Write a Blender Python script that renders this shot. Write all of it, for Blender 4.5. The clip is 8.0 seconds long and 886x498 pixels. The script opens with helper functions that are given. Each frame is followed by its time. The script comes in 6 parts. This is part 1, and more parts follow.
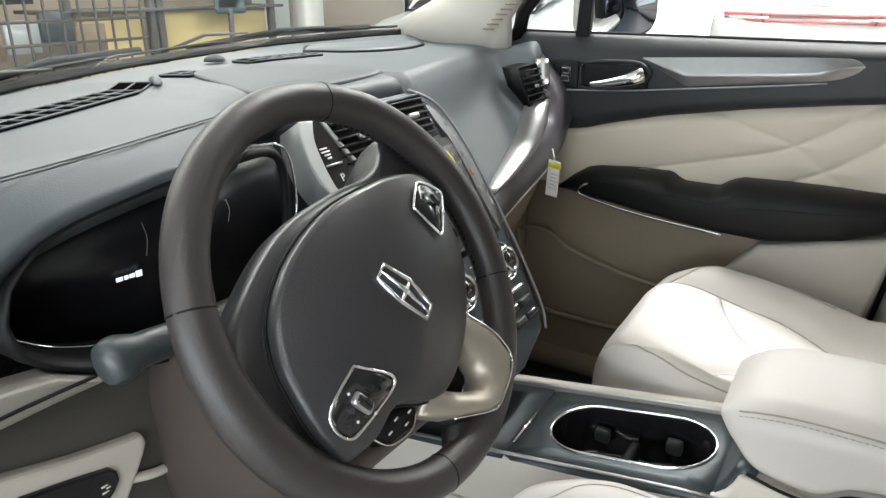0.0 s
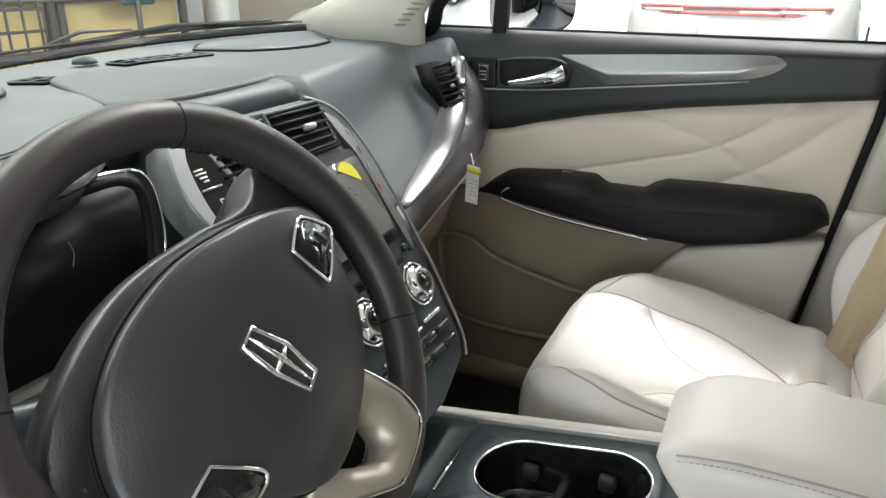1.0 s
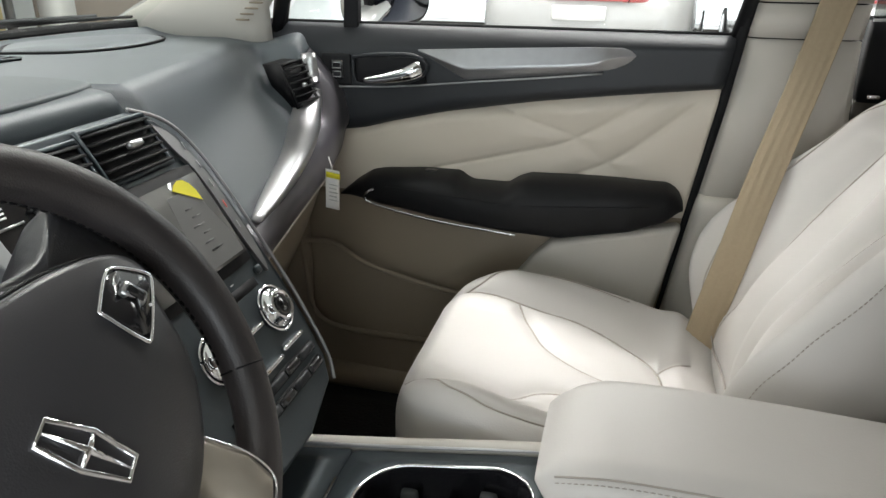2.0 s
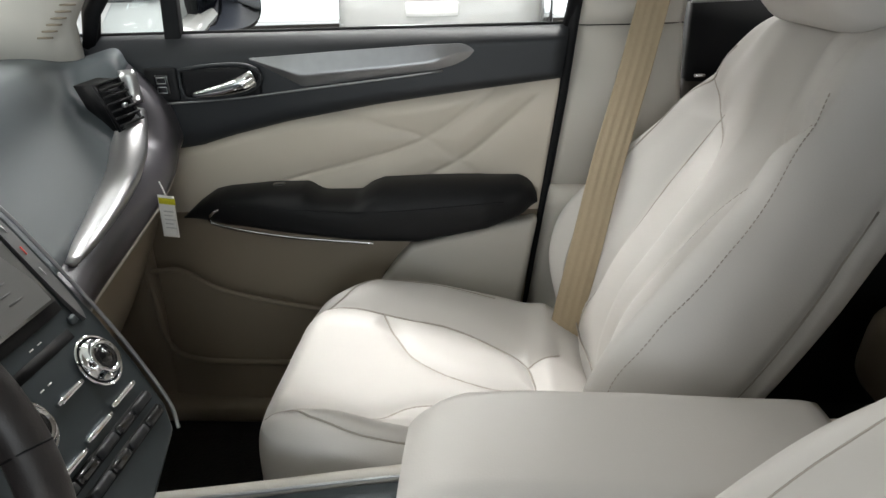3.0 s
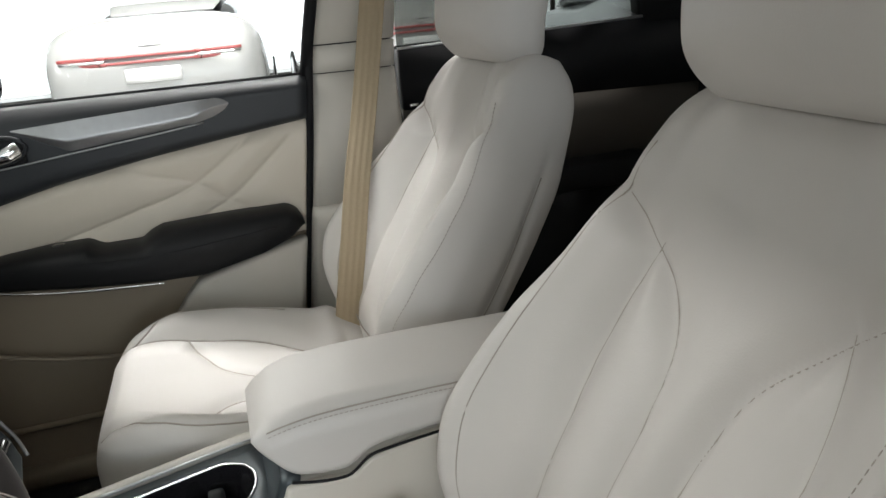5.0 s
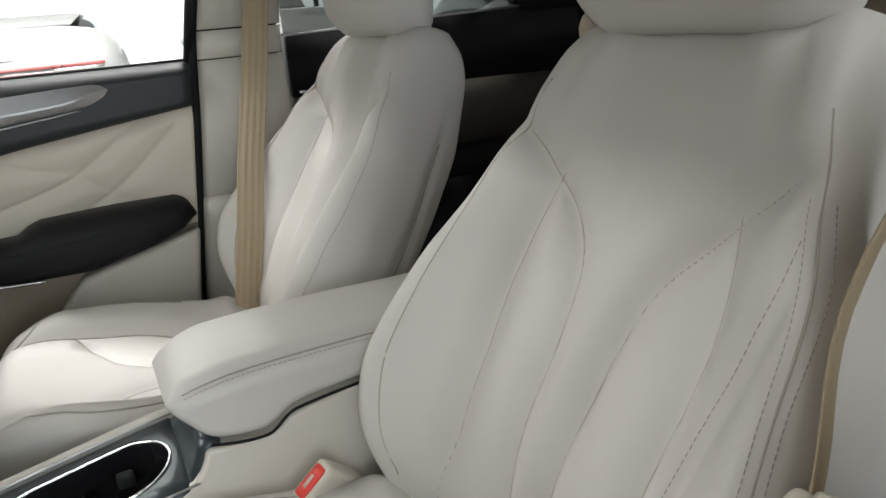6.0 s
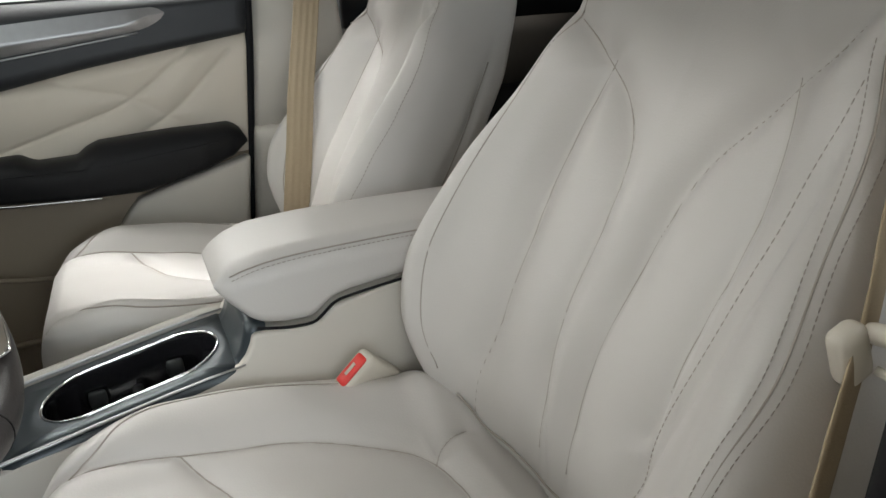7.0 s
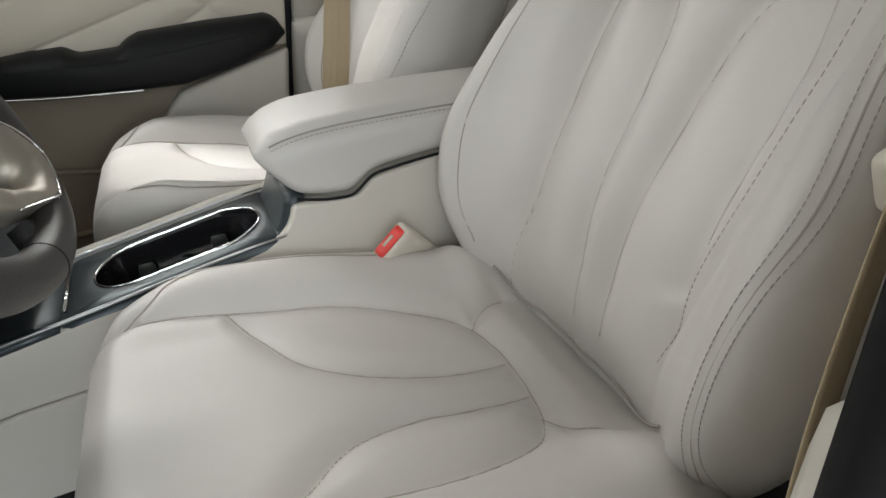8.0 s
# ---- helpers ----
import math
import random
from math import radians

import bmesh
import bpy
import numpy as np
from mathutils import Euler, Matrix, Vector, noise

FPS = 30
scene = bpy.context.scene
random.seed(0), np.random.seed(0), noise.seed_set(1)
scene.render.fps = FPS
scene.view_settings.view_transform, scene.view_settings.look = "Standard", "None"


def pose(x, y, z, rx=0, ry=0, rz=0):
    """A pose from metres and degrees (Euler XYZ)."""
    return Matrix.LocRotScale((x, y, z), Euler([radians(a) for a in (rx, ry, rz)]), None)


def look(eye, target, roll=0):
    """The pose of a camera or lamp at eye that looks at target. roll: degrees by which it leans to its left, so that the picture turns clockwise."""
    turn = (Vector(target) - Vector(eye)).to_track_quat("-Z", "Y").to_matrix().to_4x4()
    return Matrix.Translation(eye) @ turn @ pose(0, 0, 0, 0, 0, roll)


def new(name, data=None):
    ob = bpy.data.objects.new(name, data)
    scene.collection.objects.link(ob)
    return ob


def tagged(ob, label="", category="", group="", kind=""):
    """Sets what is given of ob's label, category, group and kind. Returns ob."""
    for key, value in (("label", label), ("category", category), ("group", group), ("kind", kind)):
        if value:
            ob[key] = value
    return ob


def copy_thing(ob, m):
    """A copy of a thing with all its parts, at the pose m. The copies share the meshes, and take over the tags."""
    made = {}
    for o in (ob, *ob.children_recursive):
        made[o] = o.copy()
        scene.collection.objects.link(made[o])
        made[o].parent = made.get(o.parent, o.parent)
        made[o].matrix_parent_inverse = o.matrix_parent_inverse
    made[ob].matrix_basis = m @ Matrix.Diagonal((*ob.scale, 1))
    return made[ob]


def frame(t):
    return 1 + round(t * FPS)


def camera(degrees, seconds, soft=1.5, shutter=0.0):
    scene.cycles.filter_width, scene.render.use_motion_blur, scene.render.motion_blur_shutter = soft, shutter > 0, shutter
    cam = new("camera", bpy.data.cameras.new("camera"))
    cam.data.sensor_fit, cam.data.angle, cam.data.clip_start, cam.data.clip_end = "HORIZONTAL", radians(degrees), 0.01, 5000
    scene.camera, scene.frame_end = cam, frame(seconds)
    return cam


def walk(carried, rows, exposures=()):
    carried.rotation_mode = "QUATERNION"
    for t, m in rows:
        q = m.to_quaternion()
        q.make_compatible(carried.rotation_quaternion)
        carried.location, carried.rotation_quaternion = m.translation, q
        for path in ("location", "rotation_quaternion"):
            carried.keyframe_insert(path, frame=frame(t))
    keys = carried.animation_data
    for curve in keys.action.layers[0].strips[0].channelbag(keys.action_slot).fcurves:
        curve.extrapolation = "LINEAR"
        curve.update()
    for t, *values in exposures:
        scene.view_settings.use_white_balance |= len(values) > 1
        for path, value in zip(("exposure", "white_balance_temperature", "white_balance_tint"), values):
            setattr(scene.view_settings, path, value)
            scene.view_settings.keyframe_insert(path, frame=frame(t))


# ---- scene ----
import functools

cam = camera(64.4, 8.0)
PATH = [
    (0, (-0.75, 0.147, 1.215), (0.851, 1.115, 0.508), 0.1),
    (0.5, (-0.692, 0.164, 1.215), (0.938, 1.072, 0.496), 0.2),
    (1, (-0.648, 0.173, 1.218), (1.038, 0.964, 0.49), 0.4),
    (1.2, (-0.631, 0.18, 1.216), (1.075, 0.927, 0.488), 0.5),
    (2.3, (-0.553, 0.175, 1.232), (1.26, 0.54, 0.47), -0.0),
    (2.5, (-0.532, 0.168, 1.221), (1.292, 0.489, 0.465), -0.7),
    (3, (-0.529, 0.141, 1.227), (1.313, 0.278, 0.461), -1.9),
    (3.5, (-0.562, 0.134, 1.225), (1.298, 0.109, 0.49), -2.2),
    (4, (-0.64, 0.158, 1.237), (1.227, 0.003, 0.539), -2.8),
    (4.5, (-0.736, 0.191, 1.245), (1.113, -0.164, 0.57), -3.1),
    (5, (-0.768, 0.192, 1.243), (1.036, -0.347, 0.569), -4.9),
    (6.3, (-0.801, 0.251, 1.15), (0.879, -0.62, 0.505), -4.9),
    (6.5, (-0.806, 0.254, 1.134), (0.897, -0.567, 0.48), -4.8),
    (7, (-0.817, 0.257, 1.093), (0.914, -0.459, 0.39), -4.7),
    (7.5, (-0.828, 0.262, 1.067), (0.907, -0.381, 0.307), -5.6),
    (8, (-0.837, 0.266, 1.045), (0.86, -0.294, 0.147), -6.1),
]
walk(cam, [(t, look(eye, target, roll)) for t, eye, target, roll in PATH], exposures=[(0, 0.18), (1, 0.06), (2.5, -0.28), (4.5, -0.34), (6.5, -0.42), (8, -0.41)])

# ---- light ----
world = bpy.data.worlds.new("showroom_air")
scene.world = world
world.use_nodes = True
wn = world.node_tree.nodes["Background"]
wn.inputs[0].default_value = (0.95, 0.97, 1.0, 1)
wn.inputs[1].default_value = 0.01


def area(name, loc, target, sx, sy, watts, color=(1, 0.985, 0.97)):
    d = bpy.data.lights.new(name, "AREA")
    d.shape, d.size, d.size_y, d.energy, d.color = "RECTANGLE", sx, sy, watts, color
    ob = new(name, d)
    ob.matrix_world = look(loc, target)
    return ob


LAMPS = [(-2.35, -0.7, 0.4, 2.8, 22), (1.9, 0.3, 0.4, 3.0, 230), (5.2, 0.6, 1.2, 4.0, 290), (0.2, 3.4, 2.6, 0.6, 105), (-1.2, 6.2, 3.0, 0.8, 80), (4.2, 6.0, 3.0, 0.8, 110)]
for lx, ly, sx, sy, watts in LAMPS:
    area("ceiling_lamp_light", (lx, ly, 3.55), (lx, ly, 0), sx, sy, watts)

# daylight through the glazed shopfronts on both sides
area("window_daylight", (-8.6, -1.2, 1.9), (0, 0.0, 1.1), 10.0, 3.2, 500, (0.87, 0.95, 1.0))
area("window_daylight", (12.6, 0.5, 1.9), (0, 0.5, 1.1), 14.0, 3.2, 170, (0.92, 0.97, 1.0))

# ---- materials ----


def mat(name, base, rough=0.5, metal=0.0, var=0.08, scale=12.0, grain=300.0, bump=0.1, spec=0.5, coat=0.0, sheen=0.0, dist=0.0006, rv=0.0):
    m = bpy.data.materials.new(name)
    m.use_nodes = True
    nt = m.node_tree
    b = nt.nodes["Principled BSDF"]
    b.inputs["Roughness"].default_value = rough
    b.inputs["Metallic"].default_value = metal
    b.inputs["Specular IOR Level"].default_value = spec
    b.inputs["Coat Weight"].default_value = coat
    b.inputs["Sheen Weight"].default_value = sheen
    tc = nt.nodes.new("ShaderNodeTexCoord")
    n1 = nt.nodes.new("ShaderNodeTexNoise")
    n1.inputs["Scale"].default_value = scale
    n1.inputs["Detail"].default_value = 5
    nt.links.new(tc.outputs["Object"], n1.inputs["Vector"])
    mix = nt.nodes.new("ShaderNodeMix")
    mix.data_type = "RGBA"
    mix.inputs["A"].default_value = (*[c * (1 - var) for c in base], 1)
    mix.inputs["B"].default_value = (*[min(1, c * (1 + var)) for c in base], 1)
    nt.links.new(n1.outputs["Fac"], mix.inputs["Factor"])
    nt.links.new(mix.outputs["Result"], b.inputs["Base Color"])
    if rv:
        mr = nt.nodes.new("ShaderNodeMapRange")
        mr.inputs["To Min"].default_value, mr.inputs["To Max"].default_value = max(0.02, rough - rv), rough + rv
        nt.links.new(n1.outputs["Fac"], mr.inputs["Value"])
        nt.links.new(mr.outputs["Result"], b.inputs["Roughness"])
    if bump:
        n2 = nt.nodes.new("ShaderNodeTexVoronoi" if grain > 200 else "ShaderNodeTexNoise")
        n2.inputs["Scale"].default_value = grain
        nt.links.new(tc.outputs["Object"], n2.inputs["Vector"])
        bp = nt.nodes.new("ShaderNodeBump")
        bp.inputs["Strength"].default_value = bump
        bp.inputs["Distance"].default_value = dist
        nt.links.new(n2.outputs[0], bp.inputs["Height"])
        nt.links.new(bp.outputs["Normal"], b.inputs["Normal"])
    return m


def glow(name, col, s):
    m = bpy.data.materials.new(name)
    m.use_nodes = True
    b = m.node_tree.nodes["Principled BSDF"]
    b.inputs["Base Color"].default_value = (*col, 1)
    b.inputs["Emission Color"].default_value = (*col, 1)
    b.inputs["Emission Strength"].default_value = s
    return m


def glass(name, col=(0.95, 0.98, 0.97), rough=0.0):
    m = bpy.data.materials.new(name)
    m.use_nodes = True
    nt = m.node_tree
    nt.nodes.remove(nt.nodes["Principled BSDF"])
    out = nt.nodes["Material Output"]
    t, g, x = nt.nodes.new("ShaderNodeBsdfTransparent"), nt.nodes.new("ShaderNodeBsdfGlossy"), nt.nodes.new("ShaderNodeMixShader")
    t.inputs[0].default_value = (*col, 1)
    g.inputs["Roughness"].default_value = rough
    lw = nt.nodes.new("ShaderNodeLayerWeight")
    lw.inputs[0].default_value = 0.5
    pw = nt.nodes.new("ShaderNodeMath")
    pw.operation = "POWER"
    pw.inputs[1].default_value = 4.0
    ml = nt.nodes.new("ShaderNodeMath")
    ml.operation = "MULTIPLY_ADD"
    ml.inputs[1].default_value, ml.inputs[2].default_value = 0.55, 0.035
    nt.links.new(lw.outputs["Facing"], pw.inputs[0])
    nt.links.new(pw.outputs[0], ml.inputs[0])
    nt.links.new(ml.outputs[0], x.inputs[0])
    nt.links.new(t.outputs[0], x.inputs[1])
    nt.links.new(g.outputs[0], x.inputs[2])
    nt.links.new(x.outputs[0], out.inputs[0])
    return m


CREAM = mat("cream_leather", (0.550, 0.528, 0.502), 0.46, var=0.05, scale=7, grain=520, bump=0.12, rv=0.06)
DOORCREAM = mat("warm_cream_leather", (0.58, 0.525, 0.44), 0.5, var=0.05, scale=7, grain=520, bump=0.12, rv=0.06)
THREAD = mat("seam_thread", (0.36, 0.33, 0.29), 0.8, bump=0)
# darker tone for the shade lines in the backrest folds
FOLD = mat("fold_shade", (0.36, 0.33, 0.29), 0.7, bump=0)
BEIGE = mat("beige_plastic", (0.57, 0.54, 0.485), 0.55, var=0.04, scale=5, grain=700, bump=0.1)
# beige with the shade of footwell and rear cabin put into its colour
BEIGE_SHADED = mat("beige_shade_plastic", (0.25, 0.205, 0.15), 0.6, var=0.05, scale=5, grain=700, bump=0.12)
DASH = mat("grey_dash_skin", (0.066, 0.079, 0.087), 0.5, var=0.07, scale=6, grain=600, bump=0.18, rv=0.05)
DASH_PAD = mat("dark_stitched_pad", (0.046, 0.058, 0.063), 0.55, var=0.08, scale=6, grain=450, bump=0.25)
DARK = mat("charcoal_trim", (0.011, 0.0112, 0.012), 0.52, var=0.1, scale=8, grain=650, bump=0.15, rv=0.06, spec=0.2)
SILL = mat("charcoal_sill_skin", (0.022, 0.024, 0.027), 0.45, spec=0.35, var=0.08, scale=8, grain=650, bump=0.15)
WHEEL_LEATHER = mat("dark_brown_leather", (0.033, 0.029, 0.029), 0.42, var=0.1, scale=20, grain=700, bump=0.2, rv=0.06)
HUB = mat("charcoal_airbag_skin", (0.031, 0.031, 0.034), 0.33, var=0.08, scale=9, grain=800, bump=0.15)
VOID = mat("unlit_vent_shaft", (0.003, 0.003, 0.003), 0.9, spec=0.0, var=0.1, bump=0)
GLOSS = mat("gloss_black_plastic", (0.012, 0.012, 0.014), 0.12, var=0.1, bump=0, coat=0.4)
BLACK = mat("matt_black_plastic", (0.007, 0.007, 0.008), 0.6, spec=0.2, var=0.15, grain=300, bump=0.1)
CARPET = mat("black_carpet", (0.012, 0.012, 0.012), 0.95, var=0.35, scale=90, grain=190, bump=0.8, dist=0.004)
SATIN = mat("satin_silver", (0.46, 0.46, 0.47), 0.3, metal=0.9, var=0.05, scale=30, bump=0)
INLAY = mat("brushed_grey_inlay", (0.33, 0.33, 0.335), 0.4, metal=0.85, var=0.1, scale=60, bump=0, rv=0.06)
DISPLAY = mat("black_display_glass", (0.008, 0.008, 0.010), 0.28, var=0.1, bump=0, spec=0.3)
PALE_SATIN = mat("pale_satin_plate", (0.40, 0.42, 0.42), 0.42, metal=0.5, var=0.04, scale=30, bump=0)
FASCIA_GREY = mat("mauve_grey_fascia", (0.085, 0.08, 0.09), 0.34, metal=0.3, var=0.05, scale=20, bump=0, rv=0.04)
BRONZE = mat("satin_champagne", (0.36, 0.33, 0.28), 0.42, metal=0.6, var=0.05, scale=30, bump=0)
CHROME = mat("chrome", (0.8, 0.8, 0.82), 0.07, metal=1.0, var=0.02, bump=0)
GREYPANEL = mat("blue_grey_fascia", (0.050, 0.062, 0.070), 0.34, metal=0.35, var=0.05, scale=20, bump=0, rv=0.05)
BELT = mat("tan_webbing", (0.37, 0.295, 0.195), 0.75, var=0.08, scale=200, grain=900, bump=0.4)
PALE = mat("pale_belt_plastic", (0.62, 0.58, 0.5), 0.45, var=0.03, bump=0)
RED = mat("red_release_button", (0.75, 0.05, 0.04), 0.4, var=0.05, bump=0)
WHITE_INK = mat("white_marking", (0.75, 0.75, 0.75), 0.5, var=0.02, bump=0)
PAPER = mat("white_tag_card", (0.8, 0.8, 0.78), 0.7, var=0.03, bump=0)
YELLOW = mat("yellow_sticker", (0.75, 0.68, 0.03), 0.6, var=0.04, bump=0)
SCREEN = mat("dark_screen_glass", (0.12, 0.12, 0.115), 0.08, var=0.06, scale=8, bump=0, coat=0.3)
SCREENLIT = glow("lit_screen_text", (0.8, 0.85, 0.95), 0.9)
GLASS = glass("clear_glass")
WINDSHIELD = glass("windshield_glass", (0.9, 0.95, 0.92))
PAINT = mat("white_car_paint", (0.36, 0.36, 0.355), 0.25, var=0.02, scale=2, bump=0, coat=0.6)
SILVERPAINT = mat("silver_car_paint", (0.42, 0.44, 0.45), 0.3, metal=0.3, var=0.03, bump=0, coat=0.6)
REDLENS = mat("red_lamp_lens", (0.42, 0.10, 0.10), 0.2, var=0.15, scale=40, bump=0, coat=0.5)
RUBBER = mat("tyre_rubber", (0.02, 0.02, 0.02), 0.8, bump=0)
TILE = mat("pale_floor_tile", (0.46, 0.455, 0.44), 0.25, var=0.06, scale=1.5, bump=0)
WALLPAINT = mat("white_wall_paint", (0.72, 0.71, 0.68), 0.7, var=0.03, scale=1.2, grain=60, bump=0.05)
WALLYELLOW = mat("ochre_wall_paint", (0.48, 0.37, 0.16), 0.7, var=0.05, scale=1.5, bump=0)
FRAMEDARK = mat("dark_window_frame", (0.05, 0.045, 0.04), 0.5, bump=0)
SHELF = mat("brown_shelf_board", (0.22, 0.16, 0.10), 0.6, var=0.2, scale=6, bump=0)
HEADLINER = mat("beige_headliner_cloth", (0.48, 0.45, 0.40), 0.9, var=0.05, scale=40, grain=400, bump=0.3)

# ---- building helpers ----


def thing(name, label, category, group="", kind="", loc=(0, 0, 0)):
    ob = new(name)
    ob.location = loc
    ob.empty_display_size = 0.05
    return tagged(ob, label, category, group, kind)


def smooth(me):
    me.polygons.foreach_set("use_smooth", [True] * len(me.polygons))


def part(name, bm, material, parent=None, label="", flat=False):
    me = bpy.data.meshes.new(name)
    if isinstance(bm, tuple):
        me.from_pydata([tuple(v) for v in bm[0]], [], [tuple(int(i) for i in f) for f in bm[1]])
    else:
        bmesh.ops.recalc_face_normals(bm, faces=bm.faces)
        bm.to_mesh(me)
        bm.free()
    me.materials.append(material)
    if not flat:
        smooth(me)
    ob = new(name, me)
    if parent is not None:
        ob.parent = parent
    if label:
        ob["label"] = label
    return ob


def soft(ob, width=0.003, seg=2, angle=35):
    md = ob.modifiers.new("bevel", "BEVEL")
    md.width, md.segments, md.limit_method, md.angle_limit = width, seg, "ANGLE", radians(angle)
    wn_ = ob.modifiers.new("normals", "WEIGHTED_NORMAL")
    wn_.keep_sharp = True
    return ob


def move(data, m):
    return ([m @ Vector(v) for v in data[0]], data[1])


def merged(*datas):
    vs, fs = [], []
    for v, f in datas:
        o = len(vs)
        vs += [tuple(a) for a in v]
        fs += [[i + o for i in g] for g in f]
    return vs, fs


def cr(pts, n):
    """Catmull-Rom through pts, n samples evenly by length."""
    p = np.array(pts, float)
    q = np.vstack([2 * p[0] - p[1], p, 2 * p[-1] - p[-2]])
    out = []
    for i in range(1, len(q) - 2):
        for t in np.linspace(0, 1, 24, endpoint=False):
            a, b, c, d = q[i - 1], q[i], q[i + 1], q[i + 2]
            out.append(0.5 * (2 * b + (c - a) * t + (2 * a - 5 * b + 4 * c - d) * t * t + (3 * b - a - 3 * c + d) * t ** 3))
    out.append(p[-1])
    out = np.array(out)
    s = np.concatenate([[0], np.cumsum(np.linalg.norm(np.diff(out, axis=0), axis=1))])
    u = np.linspace(0, s[-1], n)
    return np.stack([np.interp(u, s, out[:, k]) for k in range(out.shape[1])], 1)


def table(x, rows):
    a = sorted(rows)
    return np.interp(x, [r[0] for r in a], [r[1] for r in a])


def smooth_table(x, rows, width):
    """table() with its corners rounded over width."""
    a = sorted(rows)
    grid = np.linspace(a[0][0], a[-1][0], 400)
    k = max(1, int(2 * width / (grid[1] - grid[0])))
    hat = np.hanning(2 * k + 1)
    pad = np.pad(table(grid, rows), k, mode="reflect", reflect_type="odd")
    return np.interp(x, grid, np.convolve(pad, hat / hat.sum(), "valid"))


def loft(rings, closed=True, caps=True):
    """Faces between rings of equal length."""
    n, vs, fs = len(rings[0]), [], []
    for r in rings:
        vs += [tuple(v) for v in r]
    m = n if closed else n - 1
    for i in range(len(rings) - 1):
        for j in range(m):
            k = (j + 1) % n
            fs.append((i * n + j, i * n + k, (i + 1) * n + k, (i + 1) * n + j))
    if caps and closed:
        fs.append(tuple(range(n - 1, -1, -1)))
        fs.append(tuple((len(rings) - 1) * n + j for j in range(n)))
    return vs, fs


def tube(path, r, n=10, closed=False, squash=1.0):
    p = [Vector(a) for a in path]
    rings = []
    for i, c in enumerate(p):
        a = p[(i - 1) % len(p)] if closed or i > 0 else p[i]
        b = p[(i + 1) % len(p)] if closed or i < len(p) - 1 else p[i]
        t = (b - a).normalized()
        ref = Vector((0, 0, 1)) if abs(t.z) < 0.9 else Vector((1, 0, 0))
        s = t.cross(ref).normalized()
        u = s.cross(t)
        rr = r[i] if hasattr(r, "__len__") else r
        rings.append([c + s * rr * math.cos(w) + u * rr * squash * math.sin(w) for w in [2 * math.pi * k / n for k in range(n)]])
    if closed:
        rings.append(rings[0])
        vs, fs = loft(rings, True, False)
        m = len(vs) - n
        return vs[:m], [tuple(i % m for i in f) for f in fs]
    return loft(rings)


def rbox(sx, sy, sz, r, n=(24, 24, 12), fn=None):
    """A box with round edges, centred, made of a grid that fn may bend: fn(array of points) -> array."""
    vs, fs, key = [], [], {}
    h = np.array([sx, sy, sz]) / 2

    def spaced(k, half):
        u = np.linspace(-1, 1, k + 1)
        e = np.sin(u * math.pi / 2) * 0.35 + u * 0.65
        return e * half
    g = [spaced(n[k], h[k]) for k in range(3)]

    def vid(p):
        q = (round(p[0], 6), round(p[1], 6), round(p[2], 6))
        if q not in key:
            key[q] = len(vs)
            vs.append(p)
        return key[q]
    for ax in range(3):
        a, b = (ax + 1) % 3, (ax + 2) % 3
        for sgn in (-1, 1):
            for i in range(n[a]):
                for j in range(n[b]):
                    quad = []
                    for di, dj in ((0, 0), (1, 0), (1, 1), (0, 1)):
                        p = [0, 0, 0]
                        p[ax], p[a], p[b] = sgn * h[ax], g[a][i + di], g[b][j + dj]
                        quad.append(vid(tuple(p)))
                    fs.append(quad if sgn > 0 else quad[::-1])
    P = np.array(vs)
    inner = np.clip(P, -(h - r), h - r)
    d = P - inner
    ln = np.linalg.norm(d, axis=1)
    ok = ln > 1e-9
    P[ok] = inner[ok] + d[ok] / ln[ok, None] * r
    if fn:
        P = fn(P)
    return [tuple(v) for v in P], fs


def slab(poly, depth, axis="x", at=0.0):
    """A flat outline pushed along an axis: poly in the two other axes, in order."""
    n = len(poly)

    def mk(a, b, w):
        return {"x": (w, a, b), "y": (a, w, b), "z": (a, b, w)}[axis]
    vs = [mk(a, b, at) for a, b in poly] + [mk(a, b, at + depth) for a, b in poly]
    fs = [tuple(range(n))[::-1], tuple(range(n, 2 * n))] + [(i, (i + 1) % n, n + (i + 1) % n, n + i) for i in range(n)]
    bm = bmesh.new()
    vv = [bm.verts.new(v) for v in vs]
    for f in fs:
        bm.faces.new([vv[i] for i in f])
    return bm


def solid(data):
    """The same faces as a bmesh, whose normals part() turns outwards."""
    bm = bmesh.new()
    vv = [bm.verts.new(v) for v in data[0]]
    for f in data[1]:
        bm.faces.new([vv[i] for i in f])
    return bm


def sheet(us, vs_, fn, thick=0.0, axis=(1, 0, 0)):
    """A grid fn(u, v) -> point, given a back at thick along axis and closed round its rim."""
    nu, nv = len(us), len(vs_)
    pts = [tuple(fn(u, v)) for u in us for v in vs_]
    fs = [(i * nv + j, i * nv + j + 1, (i + 1) * nv + j + 1, (i + 1) * nv + j) for i in range(nu - 1) for j in range(nv - 1)]
    if thick:
        o = len(pts)
        pts += [tuple(p[k] + axis[k] * thick for k in range(3)) for p in pts]
        fs += [tuple(i + o for i in f[::-1]) for f in fs]
        rim = [(i * nv) for i in range(nu)] + [(nu - 1) * nv + j for j in range(1, nv)] + [i * nv + nv - 1 for i in range(nu - 2, -1, -1)] + [j for j in range(nv - 2, 0, -1)]
        for a, b in zip(rim, rim[1:] + rim[:1]):
            fs.append((a, b, b + o, a + o))
    return pts, fs


